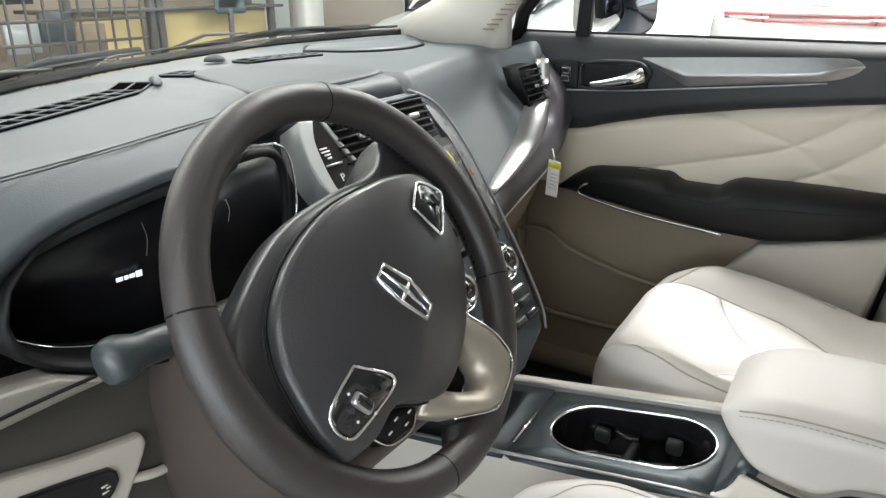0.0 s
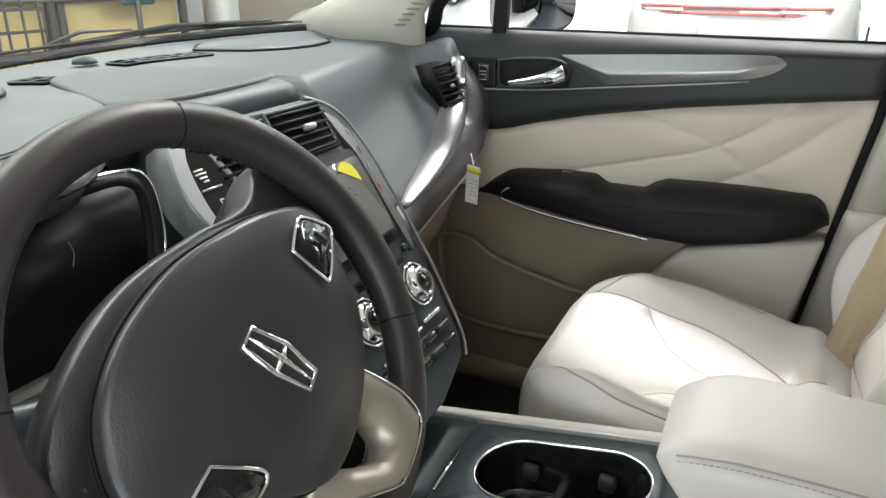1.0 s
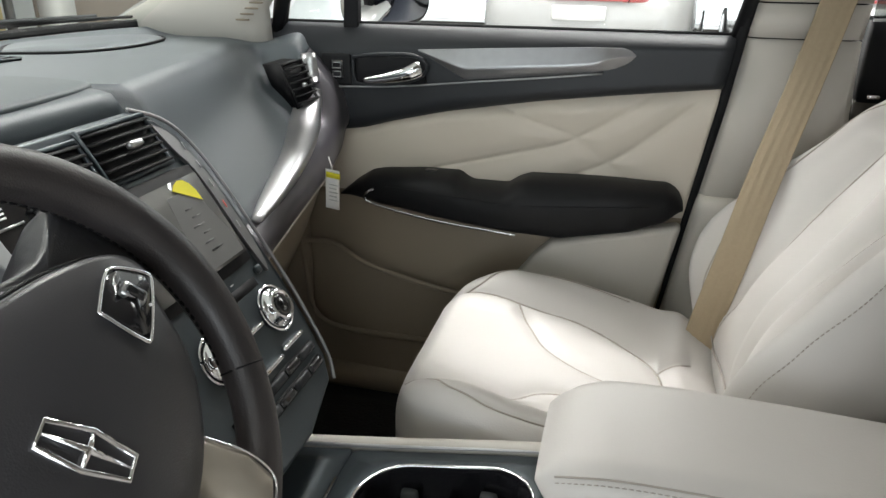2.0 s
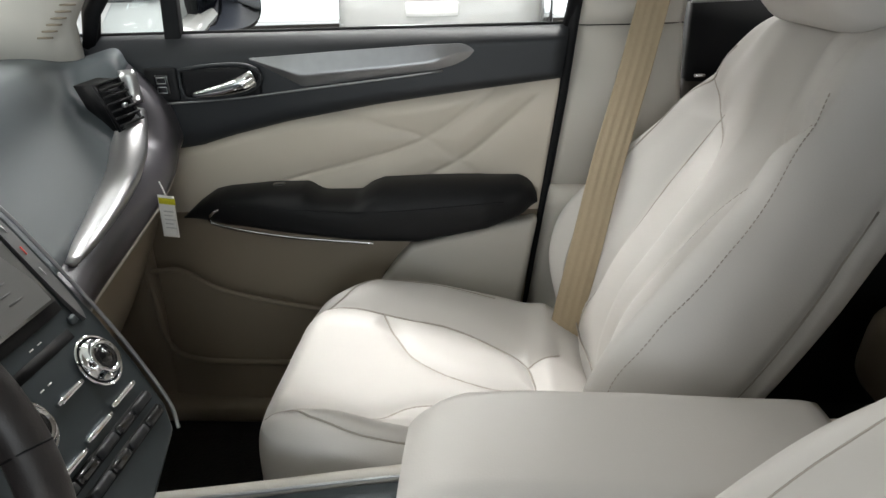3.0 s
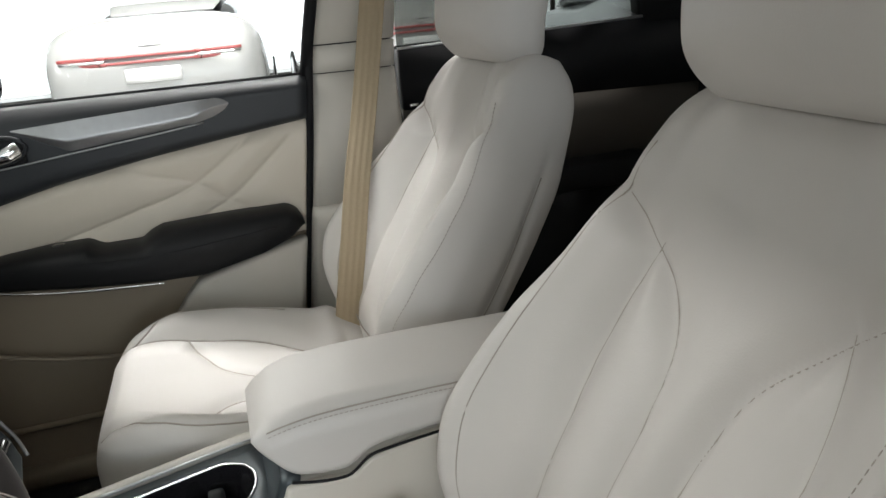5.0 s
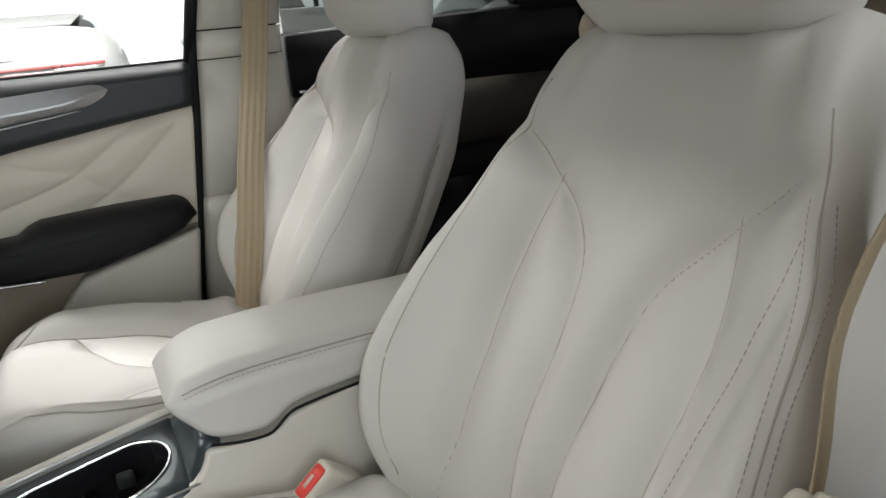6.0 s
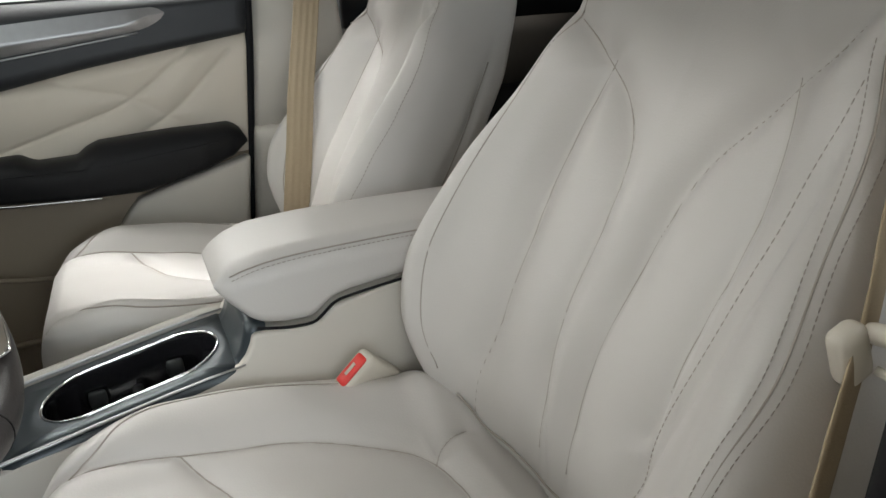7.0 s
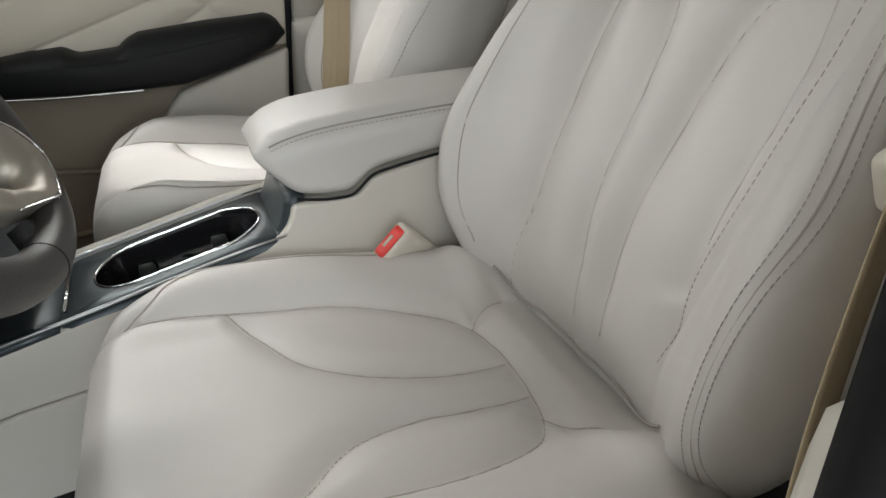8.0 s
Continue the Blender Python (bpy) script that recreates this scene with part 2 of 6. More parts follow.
def seam_distance(P2, lines):
    """Distance of 2D points to the nearest of the polylines."""
    best = np.full(len(P2), 9.0)
    for ln in lines:
        c = cr(ln, 36)
        for a, b in zip(c[:-1], c[1:]):
            ab = b - a
            t = np.clip(((P2 - a) @ ab) / max(ab @ ab, 1e-12), 0, 1)
            best = np.minimum(best, np.linalg.norm(P2 - a - t[:, None] * ab, axis=1))
    return best


def both(lines):
    return lines + [[(-x, y) for x, y in ln] for ln in lines]


# ---- the car's seats ----
BACK_UP = Vector((0, -0.391, 0.920))
BACK_N = Vector((0, 0.920, 0.391))
BACK_0 = Vector((0, -0.010, 0.600))
STITCH_LINE = [(0.181, 1.005), (0.184, 0.970), (0.181, 0.93), (0.168, 0.885), (0.148, 0.80), (0.130, 0.74), (0.118, 0.69), (0.116, 0.60)]
PIPING = [(0.158, 1.085), (0.177, 1.03), (0.199, 0.97), (0.219, 0.90), (0.231, 0.84), (0.230, 0.79), (0.225, 0.74), (0.219, 0.70), (0.210, 0.665), (0.200, 0.640)]
EDGE_SEAM = [(0.140, 1.09), (0.162, 1.03), (0.181, 0.962), (0.196, 0.88), (0.2025, 0.80), (0.197, 0.74), (0.187, 0.70), (0.172, 0.672)]
CURVE = [(0.166, 1.048), (0.128, 1.020), (0.078, 0.977), (0.047, 0.935), (0.036, 0.88), (0.031, 0.80), (0.026, 0.73), (0.020, 0.60)]
FLUTE = [(0.106, 1.010), (0.120, 0.95), (0.124, 0.89), (0.119, 0.82), (0.119, 0.75), (0.130, 0.69), (0.135, 0.60)]
OUTER_STITCH = [(0.158, 1.08), (0.177, 1.03), (0.201, 0.97), (0.228, 0.90), (0.2445, 0.84), (0.258, 0.79), (0.259, 0.74), (0.246, 0.70), (0.220, 0.66), (0.183, 0.62)]
DRIVER_SEAMS = both([CURVE]) + [FLUTE, [(-x, z) for x, z in FLUTE[:5]], [(-x, z) for x, z in STITCH_LINE]]
PASSENGER_SEAMS = both([CURVE, FLUTE]) + [[(-x, z) for x, z in OUTER_STITCH]]
NARROW = [0.0]
INSERT_SEAM = [(0.126, 0.402), (0.134, 0.385), (0.141, 0.350), (0.138, 0.267), (0.138, 0.167), (0.112, 0.072), (0.082, 0.043), (0.035, 0.033), (0.0, 0.032)]
LEAF_RIGHT = [(0.138, 0.270), (0.092, 0.243), (0.052, 0.218), (0.026, 0.184), (0.012, 0.148), (0.004, 0.098), (0.008, 0.036)]
LEAF_LEFT = [(-0.138, 0.268), (-0.120, 0.246), (-0.082, 0.211), (-0.064, 0.180), (-0.054, 0.139), (-0.052, 0.104), (-0.042, 0.036)]
CUSHION_PIPING = [(0.140, 0.362), (0.158, 0.336), (0.184, 0.311), (0.205, 0.266), (0.211, 0.215), (0.208, 0.146), (0.200, 0.09)]
# leather wrinkle; a dark tube along it stands for its shade
CREASE = [(0.074, 0.042), (0.098, 0.024), (0.118, -0.012)]
CUSHION_SEAMS = both([INSERT_SEAM, CREASE]) + [LEAF_RIGHT, LEAF_LEFT]


FRONT = []
SIDE = []


def side_depth(z):
    """How far back the seam between bolster and side panel lies; it runs rearwards as it climbs."""
    return -0.020 - 0.060 * min(1.0, max(0.0, (z - 0.70) / 0.33))



def pinched(x, z):
    """The inboard flank of a backrest drawn in towards its foot."""
    return x * (1 - NARROW[0] * math.exp(-((z - 0.70) / 0.14) ** 2)) if x < 0 else x


def back_mesh(wide, seams):
    rings = []
    FRONT.clear()
    SIDE.clear()
    zs = np.concatenate([np.linspace(0.60, 1.10, 112), np.linspace(1.104, 1.165, 20)])
    widths = smooth_table(zs, [(0.60, 0.175), (0.62, 0.19), (0.64, 0.208), (0.66, 0.223), (0.68, 0.235), (0.70, 0.2435), (0.73, 0.251), (0.76, 0.2545), (0.79, 0.2545), (0.82, 0.252), (0.85, 0.248), (0.88, 0.242), (0.91, 0.234), (0.95, 0.218), (1.02, 0.19), (1.08, 0.17), (1.12, 0.158), (1.15, 0.145), (1.165, 0.125)], 0.012) + wide * np.exp(-((zs - 0.75) / 0.09) ** 2)
    bulges = smooth_table(zs, [(0.60, 0.03), (0.70, 0.068), (0.80, 0.070), (0.90, 0.058), (1.0, 0.042), (1.1, 0.02), (1.165, 0.0)], 0.03)
    depths = smooth_table(zs, [(0.60, 0.040), (0.75, 0.066), (0.90, 0.100), (1.0, 0.124), (1.10, 0.12), (1.15, 0.105), (1.165, 0.09)], 0.02)
    lumbars = smooth_table(zs, [(0.60, -0.025), (0.64, -0.008), (0.68, 0.020), (0.77, 0.034), (0.87, 0.018), (0.97, 0.0), (1.17, 0.0)], 0.03)
    for z, w, b, T, lumbar in zip(zs, widths, bulges, depths, lumbars):
        top = max(0.0, (z - 1.105) / 0.06)
        back = 0.045 * (1 - math.sqrt(max(0.0, 1 - min(1, top) ** 2)))
        half = cr([(0, 0.006), (0.35 * w, 0.004), (0.56 * w, 0.012 + 0.08 * b), (0.72 * w, 0.60 * b), (0.85 * w, 0.97 * b), (0.94 * w, 0.82 * b), (0.99 * w, 0.30 * b - 0.008), (w, -0.25 * T), (0.985 * w, -0.6 * T), (0.92 * w, -0.9 * T), (0.78 * w, -T), (0.4 * w, -T * 1.02), (0, -T)], 110)
        loop = np.vstack([half, (half * [-1, 1])[-2:0:-1]])
        loop[:, 1] += lumbar * np.clip((loop[:, 1] + 0.06) / 0.05, 0, 1)
        loop[:, 1] += back * (0.3 - 1.3 * np.clip((loop[:, 1] + 0.09) / 0.08, 0, 1))
        rings.append((z, loop, w))
    allp = np.array([(x, z) for z, lp, w in rings for x, d in lp])
    dd = seam_distance(allp, seams)
    k = 0
    out = []
    for z, lp, w in rings:
        row, face = [], []
        lift = (z - 0.60) / 0.920
        for x, d in lp:
            if d > -0.035:
                s = dd[k]
                low = min(1.0, max(0.25, (z - 0.63) / 0.08))
                low *= min(1.0, max(0.0, (w - abs(x)) / 0.03))
                d += low * (0.014 * (1 - math.exp(-(s / 0.021) ** 2)) + 0.004 * (1 - math.exp(-(s / 0.006) ** 2)) - 0.013)
            if d > -0.035:
                d += 0.0006 * (math.sin(33 * abs(x) + 15 * z) + math.sin(41 * z - 27 * abs(x) + 2.0) + 0.6 * math.sin(67 * abs(x) + 23 * z))
            if z > 0.64:
                x -= math.copysign(0.008 * math.exp(-((d - side_depth(z)) / 0.007) ** 2) * min(1, max(0, (abs(x) - 0.10) / 0.02)) * min(1, max(0, (1.05 - z) / 0.10)) * min(1, (z - 0.64) / 0.05), x)
            k += 1
            face.append((x, d))
            row.append(BACK_0 + BACK_UP * lift + BACK_N * d + Vector((pinched(x, z), 0, 0)))
        if 0.68 < z < 1.03:
            run = [p for p in face[:len(face) // 2] if p[0] > 0.1][::-1]
            d = side_depth(z)
            x = float(np.interp(d, [p[1] for p in run if p[1] < 0.01], [p[0] for p in run if p[1] < 0.01])) - 0.001
            SIDE.append((BACK_0 + BACK_UP * lift + BACK_N * d, x, z))
        n = next(i for i in range(len(face)) if face[i + 1][1] < -0.02 or face[i + 1][0] < face[i][0])
        FRONT.append((z, [p[0] for p in face[:n + 1]], [p[1] for p in face[:n + 1]]))
        out.append(row)
    return loft(out)


TOPS = []


def cushion_mesh(bolster):
    """Rounded front corners, raised bolsters that fade into the front, and a waterfall front edge."""
    def fn(P):
        P = P.copy()
        P[:, 1] += 0.1675
        y = P[:, 1]
        wide = smooth_table(y, [(-0.08, 0.205), (0.0, 0.235), (0.08, 0.250), (0.16, 0.254), (0.22, 0.252), (0.28, 0.240), (0.33, 0.219), (0.37, 0.192), (0.405, 0.150)], 0.016)
        P[:, 0] *= wide / 0.25
        up = np.clip((P[:, 2] + 0.02) / 0.10, 0, 1)
        ax = np.abs(P[:, 0]) * 0.25 / wide
        fade = np.clip((0.405 - y) / 0.13, 0, 1)
        side = np.clip((ax - 0.10) / 0.10, 0, 1)
        lift = bolster * side * side * (3 - 2 * side) * fade * fade * (3 - 2 * fade)
        s = seam_distance(P[:, :2], CUSHION_SEAMS)
        sp = seam_distance(P[:, :2], both([CUSHION_PIPING]))
        puff = 0.0075 * (1 - np.exp(-(s / 0.017) ** 2)) + 0.0030 * (1 - np.exp(-(s / 0.005) ** 2)) - 0.009 + 0.0015 * (1 - np.exp(-(sp / 0.004) ** 2))
        puff *= np.clip((0.425 - y) / 0.05, 0, 1)
        roll = 0.010 * np.exp(-((y - 0.008) / 0.022) ** 2)
        P[:, 2] += up * (lift + puff + roll + 0.20 * np.minimum(y, 0.37) + 0.004 * np.cos(np.clip((y - 0.2) / 0.2, -1, 1) * 1.5))
        P[:, 2] += up * 0.0006 * (np.sin(31 * P[:, 0] + 17 * y) + np.sin(43 * y - 37 * P[:, 0] + 1.3) + np.sin(71 * P[:, 0] + 29 * y + 0.4) * 0.6)
        P[:, 2] += 0.540
        TOPS.append(P.copy())
        fr = np.clip((y - 0.30) / 0.10, 0, 1)
        P[:, 1] -= 0.045 * np.clip((0.60 - P[:, 2]) / 0.15, 0, 1) ** 1.3 * fr
        return P
    return rbox(0.50, 0.475, 0.20, 0.055, (150, 140, 26), fn)


def headrest_mesh():
    def fn(P):
        P = P.copy()
        z = P[:, 2]
        P[:, 1] += 0.015 * np.cos(np.clip(P[:, 0] / 0.14, -1, 1) * 1.6) - 0.010
        P[:, 0] *= 1 + 0.08 * np.clip(z / 0.10, -1, 1)
        P[:, 1] -= 0.02 * np.clip(-z / 0.09, 0, 1) ** 2
        return P
    return rbox(0.275, 0.115, 0.20, 0.045, (40, 24, 30), fn)


def stitches(line3, step=0.0085, r=0.0009):
    """Small thread stitches along a line of points."""
    p = cr(line3, max(8, int(sum((Vector(a) - Vector(b)).length for a, b in zip(line3, line3[1:])) / step)))
    ds = []
    for a, b in zip(p[:-1], p[1:]):
        a, b = Vector(a), Vector(b)
        ds.append(tube([a + (b - a) * 0.15, a + (b - a) * 0.5, a + (b - a) * 0.85], [r * 0.6, r, r * 0.6], 5))
    return merged(*ds)


def on_back(line, n, lift):
    """Points on the backrest's face along a line of (x, z)."""
    zs = np.array([f[0] for f in FRONT])
    pts = cr(line, n)
    ds = []
    for x, z in pts:
        i = int(np.clip(np.searchsorted(zs, z), 1, len(zs) - 1))
        a, b = (np.interp(abs(x), FRONT[k][1], FRONT[k][2]) for k in (i - 1, i))
        ds.append(a + (b - a) * np.clip((z - zs[i - 1]) / (zs[i] - zs[i - 1]), 0, 1))
    ds = np.convolve(np.pad(ds, 1, mode="edge"), [0.25, 0.5, 0.25], "valid")
    out = []
    for (x, z), d in zip(pts, ds):
        d = float(d)
        out.append(BACK_0 + BACK_UP * ((z - 0.60) / 0.920) + BACK_N * (d + lift) + Vector((pinched(x, z), 0, 0)))
    return out


def on_cushion(line, n, lift):
    p = TOPS[0]
    p = p[p[:, 2] > 0.575]
    out = []
    for x, y in cr(line, n):
        q = (p[:, 0] - x) ** 2 + (p[:, 1] - y) ** 2
        near = np.argsort(q)[:4]
        w = 1 / (q[near] + 1e-8)
        out.append(Vector((x, y, float((p[near, 2] * w).sum() / w.sum()) + lift)))
    return out


def meeting_line():
    """Where the foot of the backrest meets the cushion."""
    out = []
    top = TOPS[0][TOPS[0][:, 2] > 0.575]
    for x in np.linspace(-0.15, 0.15, 36):
        for z in np.linspace(0.605, 0.74, 90):
            i = int(np.searchsorted([f[0] for f in FRONT], z))
            d = float(np.interp(abs(x), FRONT[i][1], FRONT[i][2]))
            p = BACK_0 + BACK_UP * ((z - 0.60) / 0.920) + BACK_N * d
            q = (top[:, 0] - x) ** 2 + (top[:, 1] - p.y) ** 2
            k = int(np.argmin(q))
            if q[k] > 0.0001 or p.z > top[k, 2]:
                break
        out.append((x, p.y + 0.002, p.z + 0.001))
    o = np.array(out)
    for _ in range(3):
        o[1:-1] = (o[:-2] + o[1:-1] * 2 + o[2:]) / 4
    return [tuple(v) for v in o]


def make_seat(label, loc, wide=0.0, bolster=0.027, thread=1.0, seams=DRIVER_SEAMS):
    s = thing("front_seat", label, "car seat", "front seats", loc=loc)
    TOPS.clear()
    c = part("cushion", cushion_mesh(bolster), CREAM, s, "padded cream leather cushion with leaf seams")
    b = part("backrest", back_mesh(wide, seams), CREAM, s, "fluted cream leather backrest with side bolsters")
    h = part("headrest", move(headrest_mesh(), Matrix.Translation((0, -0.245, 1.238)) @ Matrix.Rotation(radians(14), 4, "X")), CREAM, s)
    for sx in (-0.06, 0.06):
        part("headrest_post", tube([(sx, -0.262, 1.12), (sx, -0.278, 1.20)], 0.006, 10), CHROME, s, "chrome headrest post")
    # thin dark tubes deepen the shading of the backrest folds
    for ln in seams[:-1]:
        part("seam", tube(on_back(ln[:-1] + [((ln[-1][0] + ln[-2][0]) / 2, (ln[-1][1] + ln[-2][1]) / 2)], 60, -0.0005), 0.0008 * thread, 5), FOLD, b)
    for sg in (-1, 1):
        if sg < 0:
            part("stitching", stitches(on_back(seams[-1][:-1], 60, 0.0006), 0.0062, 0.0005 * thread), THREAD, b, "row of stitches")
        if sg < 0 and seams is DRIVER_SEAMS:
            for off in (-0.0045, 0.0045):
                part("stitching", stitches(on_back([(sg * (x + off), z) for x, z in PIPING[1:]], 90, 0.0009), 0.0052, 0.00045 * thread), THREAD, b, "row of stitches")
            part("piping", tube(on_back([(sg * x, z) for x, z in PIPING], 60, -0.0009), 0.0011 * thread, 5), THREAD, b)
        elif sg > 0:
            part("edge_seam", tube(on_back(EDGE_SEAM, 60, -0.0005), 0.0010 * thread, 5), THREAD, b)
        part("side_seam", tube([p + Vector((pinched(sg * x, z), 0, 0)) for p, x, z in SIDE[::6]], 0.0012 * thread, 5), THREAD, b)
    for ln in CUSHION_SEAMS:
        part("seam", tube(on_cushion([(x, y) for x, y in ln if y < 0.395], 60, -0.0006), 0.0011 * thread, 5), THREAD, c)
    for ln in both([CUSHION_PIPING]):
        part("piping", tube(on_cushion(ln, 60, 0.0004), 0.0009 * thread, 5), THREAD, c)
    # a thin dark tube draws the shadow where backrest and cushion meet
    part("gap_shade", tube(meeting_line(), 0.0014, 6), THREAD, s, "dark line standing for shade in the gap under the backrest")
    part("side_shield", move(rbox(0.03, 0.40, 0.085, 0.013, (4, 20, 6)), Matrix.Translation((-0.255, 0.10, 0.575)) @ Matrix.Rotation(radians(6), 4, "X")), mat("pale_grey_shield", (0.5, 0.5, 0.49), 0.4, var=0.03, bump=0), s, "pale grey plastic side shield")
    part("seat_base", move(rbox(0.44, 0.42, 0.16, 0.03, (8, 8, 6)), Matrix.Translation((0, 0.16, 0.40))), BLACK, s)
    return s


driver_seat = make_seat("cream leather driver's seat with stitched fluted backrest", (-0.345, 0, 0))
NARROW[0] = 0.10
passenger_seat = make_seat("cream leather passenger seat beside the centre console", (0.355, -0.005, 0), 0.020, 0.042, 1.7, PASSENGER_SEAMS)
for ch in passenger_seat.children:
    if ch.name.startswith(("cushion", "seat_base", "side_shield")):
        ch.location = (-0.018, 0.050, -0.012)

    elif not ch.name.startswith("headrest"):
        # reclined a little further than the driver's, about its top
        ch.matrix_local = Matrix.Translation((0, -0.25, 1.15)) @ Matrix.Rotation(radians(2.6), 4, "X") @ Matrix.Translation((0, 0.25, -1.15))
for ch in driver_seat.children:
    if ch.name.startswith(("cushion", "seat_base")):
        ch.location.y = 0.016

# ---- passenger door ----
door = thing("passenger_door", "cream and charcoal front door panel, closed", "car door")


def edge_y(z):
    return table(z, [(0.38, 0.11), (0.605, 0.085), (0.832, 0.052), (1.005, 0.026), (1.125, 0.011), (1.3, -0.02)])


def band_z(y):
    return table(y, [(0.9, 0.915), (0.705, 0.922), (0.66, 0.928), (0.60, 0.945), (0.495, 0.969), (0.332, 0.996), (0.19, 1.014), (0.0, 1.036)])


def door_sheet(name, zb, zt, xf, material, nu, nv, label=""):
    us, vv = np.linspace(0, 1, nu), np.linspace(0, 1, nv)

    def fn(u, v):
        y0 = 0.90 + (0.05 - 0.90) * u
        z = zb(y0) + (zt(y0) - zb(y0)) * v
        y = 0.90 + (edge_y(z) - 0.90) * u
        z = zb(y) + (zt(y) - zb(y)) * v
        return xf(y, z, v), y, z
    return part(name, sheet(us, vv, fn, 0.03), material, door, label)


QUILT = [[(0.56, 0.845), (0.522, 0.857), (0.383, 0.893), (0.256, 0.933), (0.12, 1.026)],
         [(0.30, 0.84), (0.251, 0.866), (0.176, 0.906), (0.061, 1.003)],
         [(0.42, 0.985), (0.393, 0.980), (0.335, 0.959), (0.256, 0.933), (0.198, 0.891), (0.14, 0.85)]]


QUILT_POINTS = np.vstack([cr(q, 160) for q in QUILT])


def insert_x(y, z, v):
    s = math.sqrt(((QUILT_POINTS[:, 0] - y) ** 2 + (QUILT_POINTS[:, 1] - z) ** 2).min())
    edge = min(1, v / 0.12, (1 - v) / 0.14)
    return 0.700 - 0.012 * math.sin(max(0, edge) * math.pi / 2) - 0.004 * (1 - math.exp(-(s / 0.02) ** 2)) + 0.003 * math.exp(-(s / 0.003) ** 2)


def upper_x(y, z, v):
    return 0.672 + 0.030 * max(0, (v - 0.72) / 0.28) ** 2 + 0.012 * max(0, (0.15 - v) / 0.15) ** 2


def lower_x(y, z, v):
    return 0.650 + 0.035 * v - 0.015 * math.sin(math.pi * min(1, max(0, (y - 0.2) / 0.6)))


door_sheet("upper_trim", band_z, lambda y: 1.118, upper_x, SILL, 40, 24, "charcoal soft-touch window sill")
door_sheet("insert_panel", lambda y: 0.78, lambda y: band_z(y) + 0.003, insert_x, DOORCREAM, 150, 70, "cream leather panel with crossing quilt seams")
# lower panel: shade under the armrest is put into the darker beige
door_sheet("lower_panel", lambda y: 0.40, lambda y: 0.80, lower_x, BEIGE_SHADED, 40, 30, "beige moulded lower panel, its colour darkened for shade")


def armrest_mesh():
    rings = []
    for y in np.linspace(0.71, 0.06, 80):
        zt = table(y, [(0.71, 0.798), (0.676, 0.827), (0.645, 0.846), (0.616, 0.853), (0.54, 0.860), (0.468, 0.861), (0.454, 0.852), (0.442, 0.846), (0.374, 0.846), (0.354, 0.860), (0.332, 0.868), (0.20, 0.871), (0.09, 0.868), (0.07, 0.855), (0.06, 0.834)])
        zb = table(y, [(0.71, 0.790), (0.58, 0.786), (0.40, 0.772), (0.27, 0.764), (0.15, 0.786), (0.09, 0.803), (0.06, 0.820)])
        out = table(y, [(0.71, 0.668), (0.66, 0.645), (0.62, 0.626), (0.5, 0.60), (0.35, 0.588), (0.15, 0.60), (0.09, 0.62), (0.06, 0.65)])
        h = zt - zb
        sec = cr([(0.70, zt - 0.004), (out + 0.05, zt), (out + 0.015, zt - 0.10 * h), (out, zt - 0.35 * h), (out + 0.004, zb + 0.25 * h), (out + 0.02, zb + 0.02 * h), (0.70, zb - 0.01)], 28)
        rings.append([(x, y, z) for x, z in sec])
    return loft(rings)


part("insert_edge", tube(cr([(0.694, 0.598, 0.944), (0.6885, 0.622, 0.922), (0.6875, 0.644, 0.886), (0.6875, 0.668, 0.840), (0.690, 0.690, 0.800)], 40), 0.0013, 6), THREAD, door, "dark joint in front of the quilted panel")
armrest = part("armrest", armrest_mesh(), DARK, door, "black padded armrest")
part("armrest_strip", tube(cr([(0.635, 0.60, 0.832), (0.628, 0.640, 0.815), (0.622, 0.63, 0.797), (0.60, 0.5, 0.782), (0.592, 0.345, 0.772)], 40), 0.0028, 8), CHROME, armrest, "thin chrome strip")
part("armrest_seam", tube(cr([(0.622, 0.60, 0.832), (0.5985, 0.48, 0.833), (0.5895, 0.35, 0.829), (0.5925, 0.22, 0.836), (0.601, 0.12, 0.842)], 40), 0.0009, 5), BLACK, armrest)
part("window_switch", move(rbox(0.018, 0.022, 0.008, 0.003, (4, 4, 3)), Matrix.Translation((0.66, 0.52, 0.858))), GLOSS, armrest)
soft(part("rear_panel", slab([(0.058, 0.800), (0.18, 0.772), (0.285, 0.746), (0.315, 0.715), (0.345, 0.675), (0.41, 0.58), (0.10, 0.56)], 0.04, "x", 0.640), BEIGE, door, "cream raised panel below the armrest"), 0.012, 4)
part("pocket_lip", tube(cr([(0.655, 0.80, 0.690), (0.640, 0.72, 0.698), (0.628, 0.64, 0.664), (0.625, 0.484, 0.630), (0.63, 0.33, 0.615)], 40), 0.005, 10), BEIGE_SHADED, door, "lip of the map pocket")
part("speaker_edge", tube(cr([(0.655, 0.80, 0.72), (0.645, 0.783, 0.62), (0.640, 0.770, 0.540), (0.638, 0.715, 0.508), (0.638, 0.557, 0.503), (0.64, 0.30, 0.505)], 40), 0.006, 10), BEIGE_SHADED, door)
# silver inlay, handle


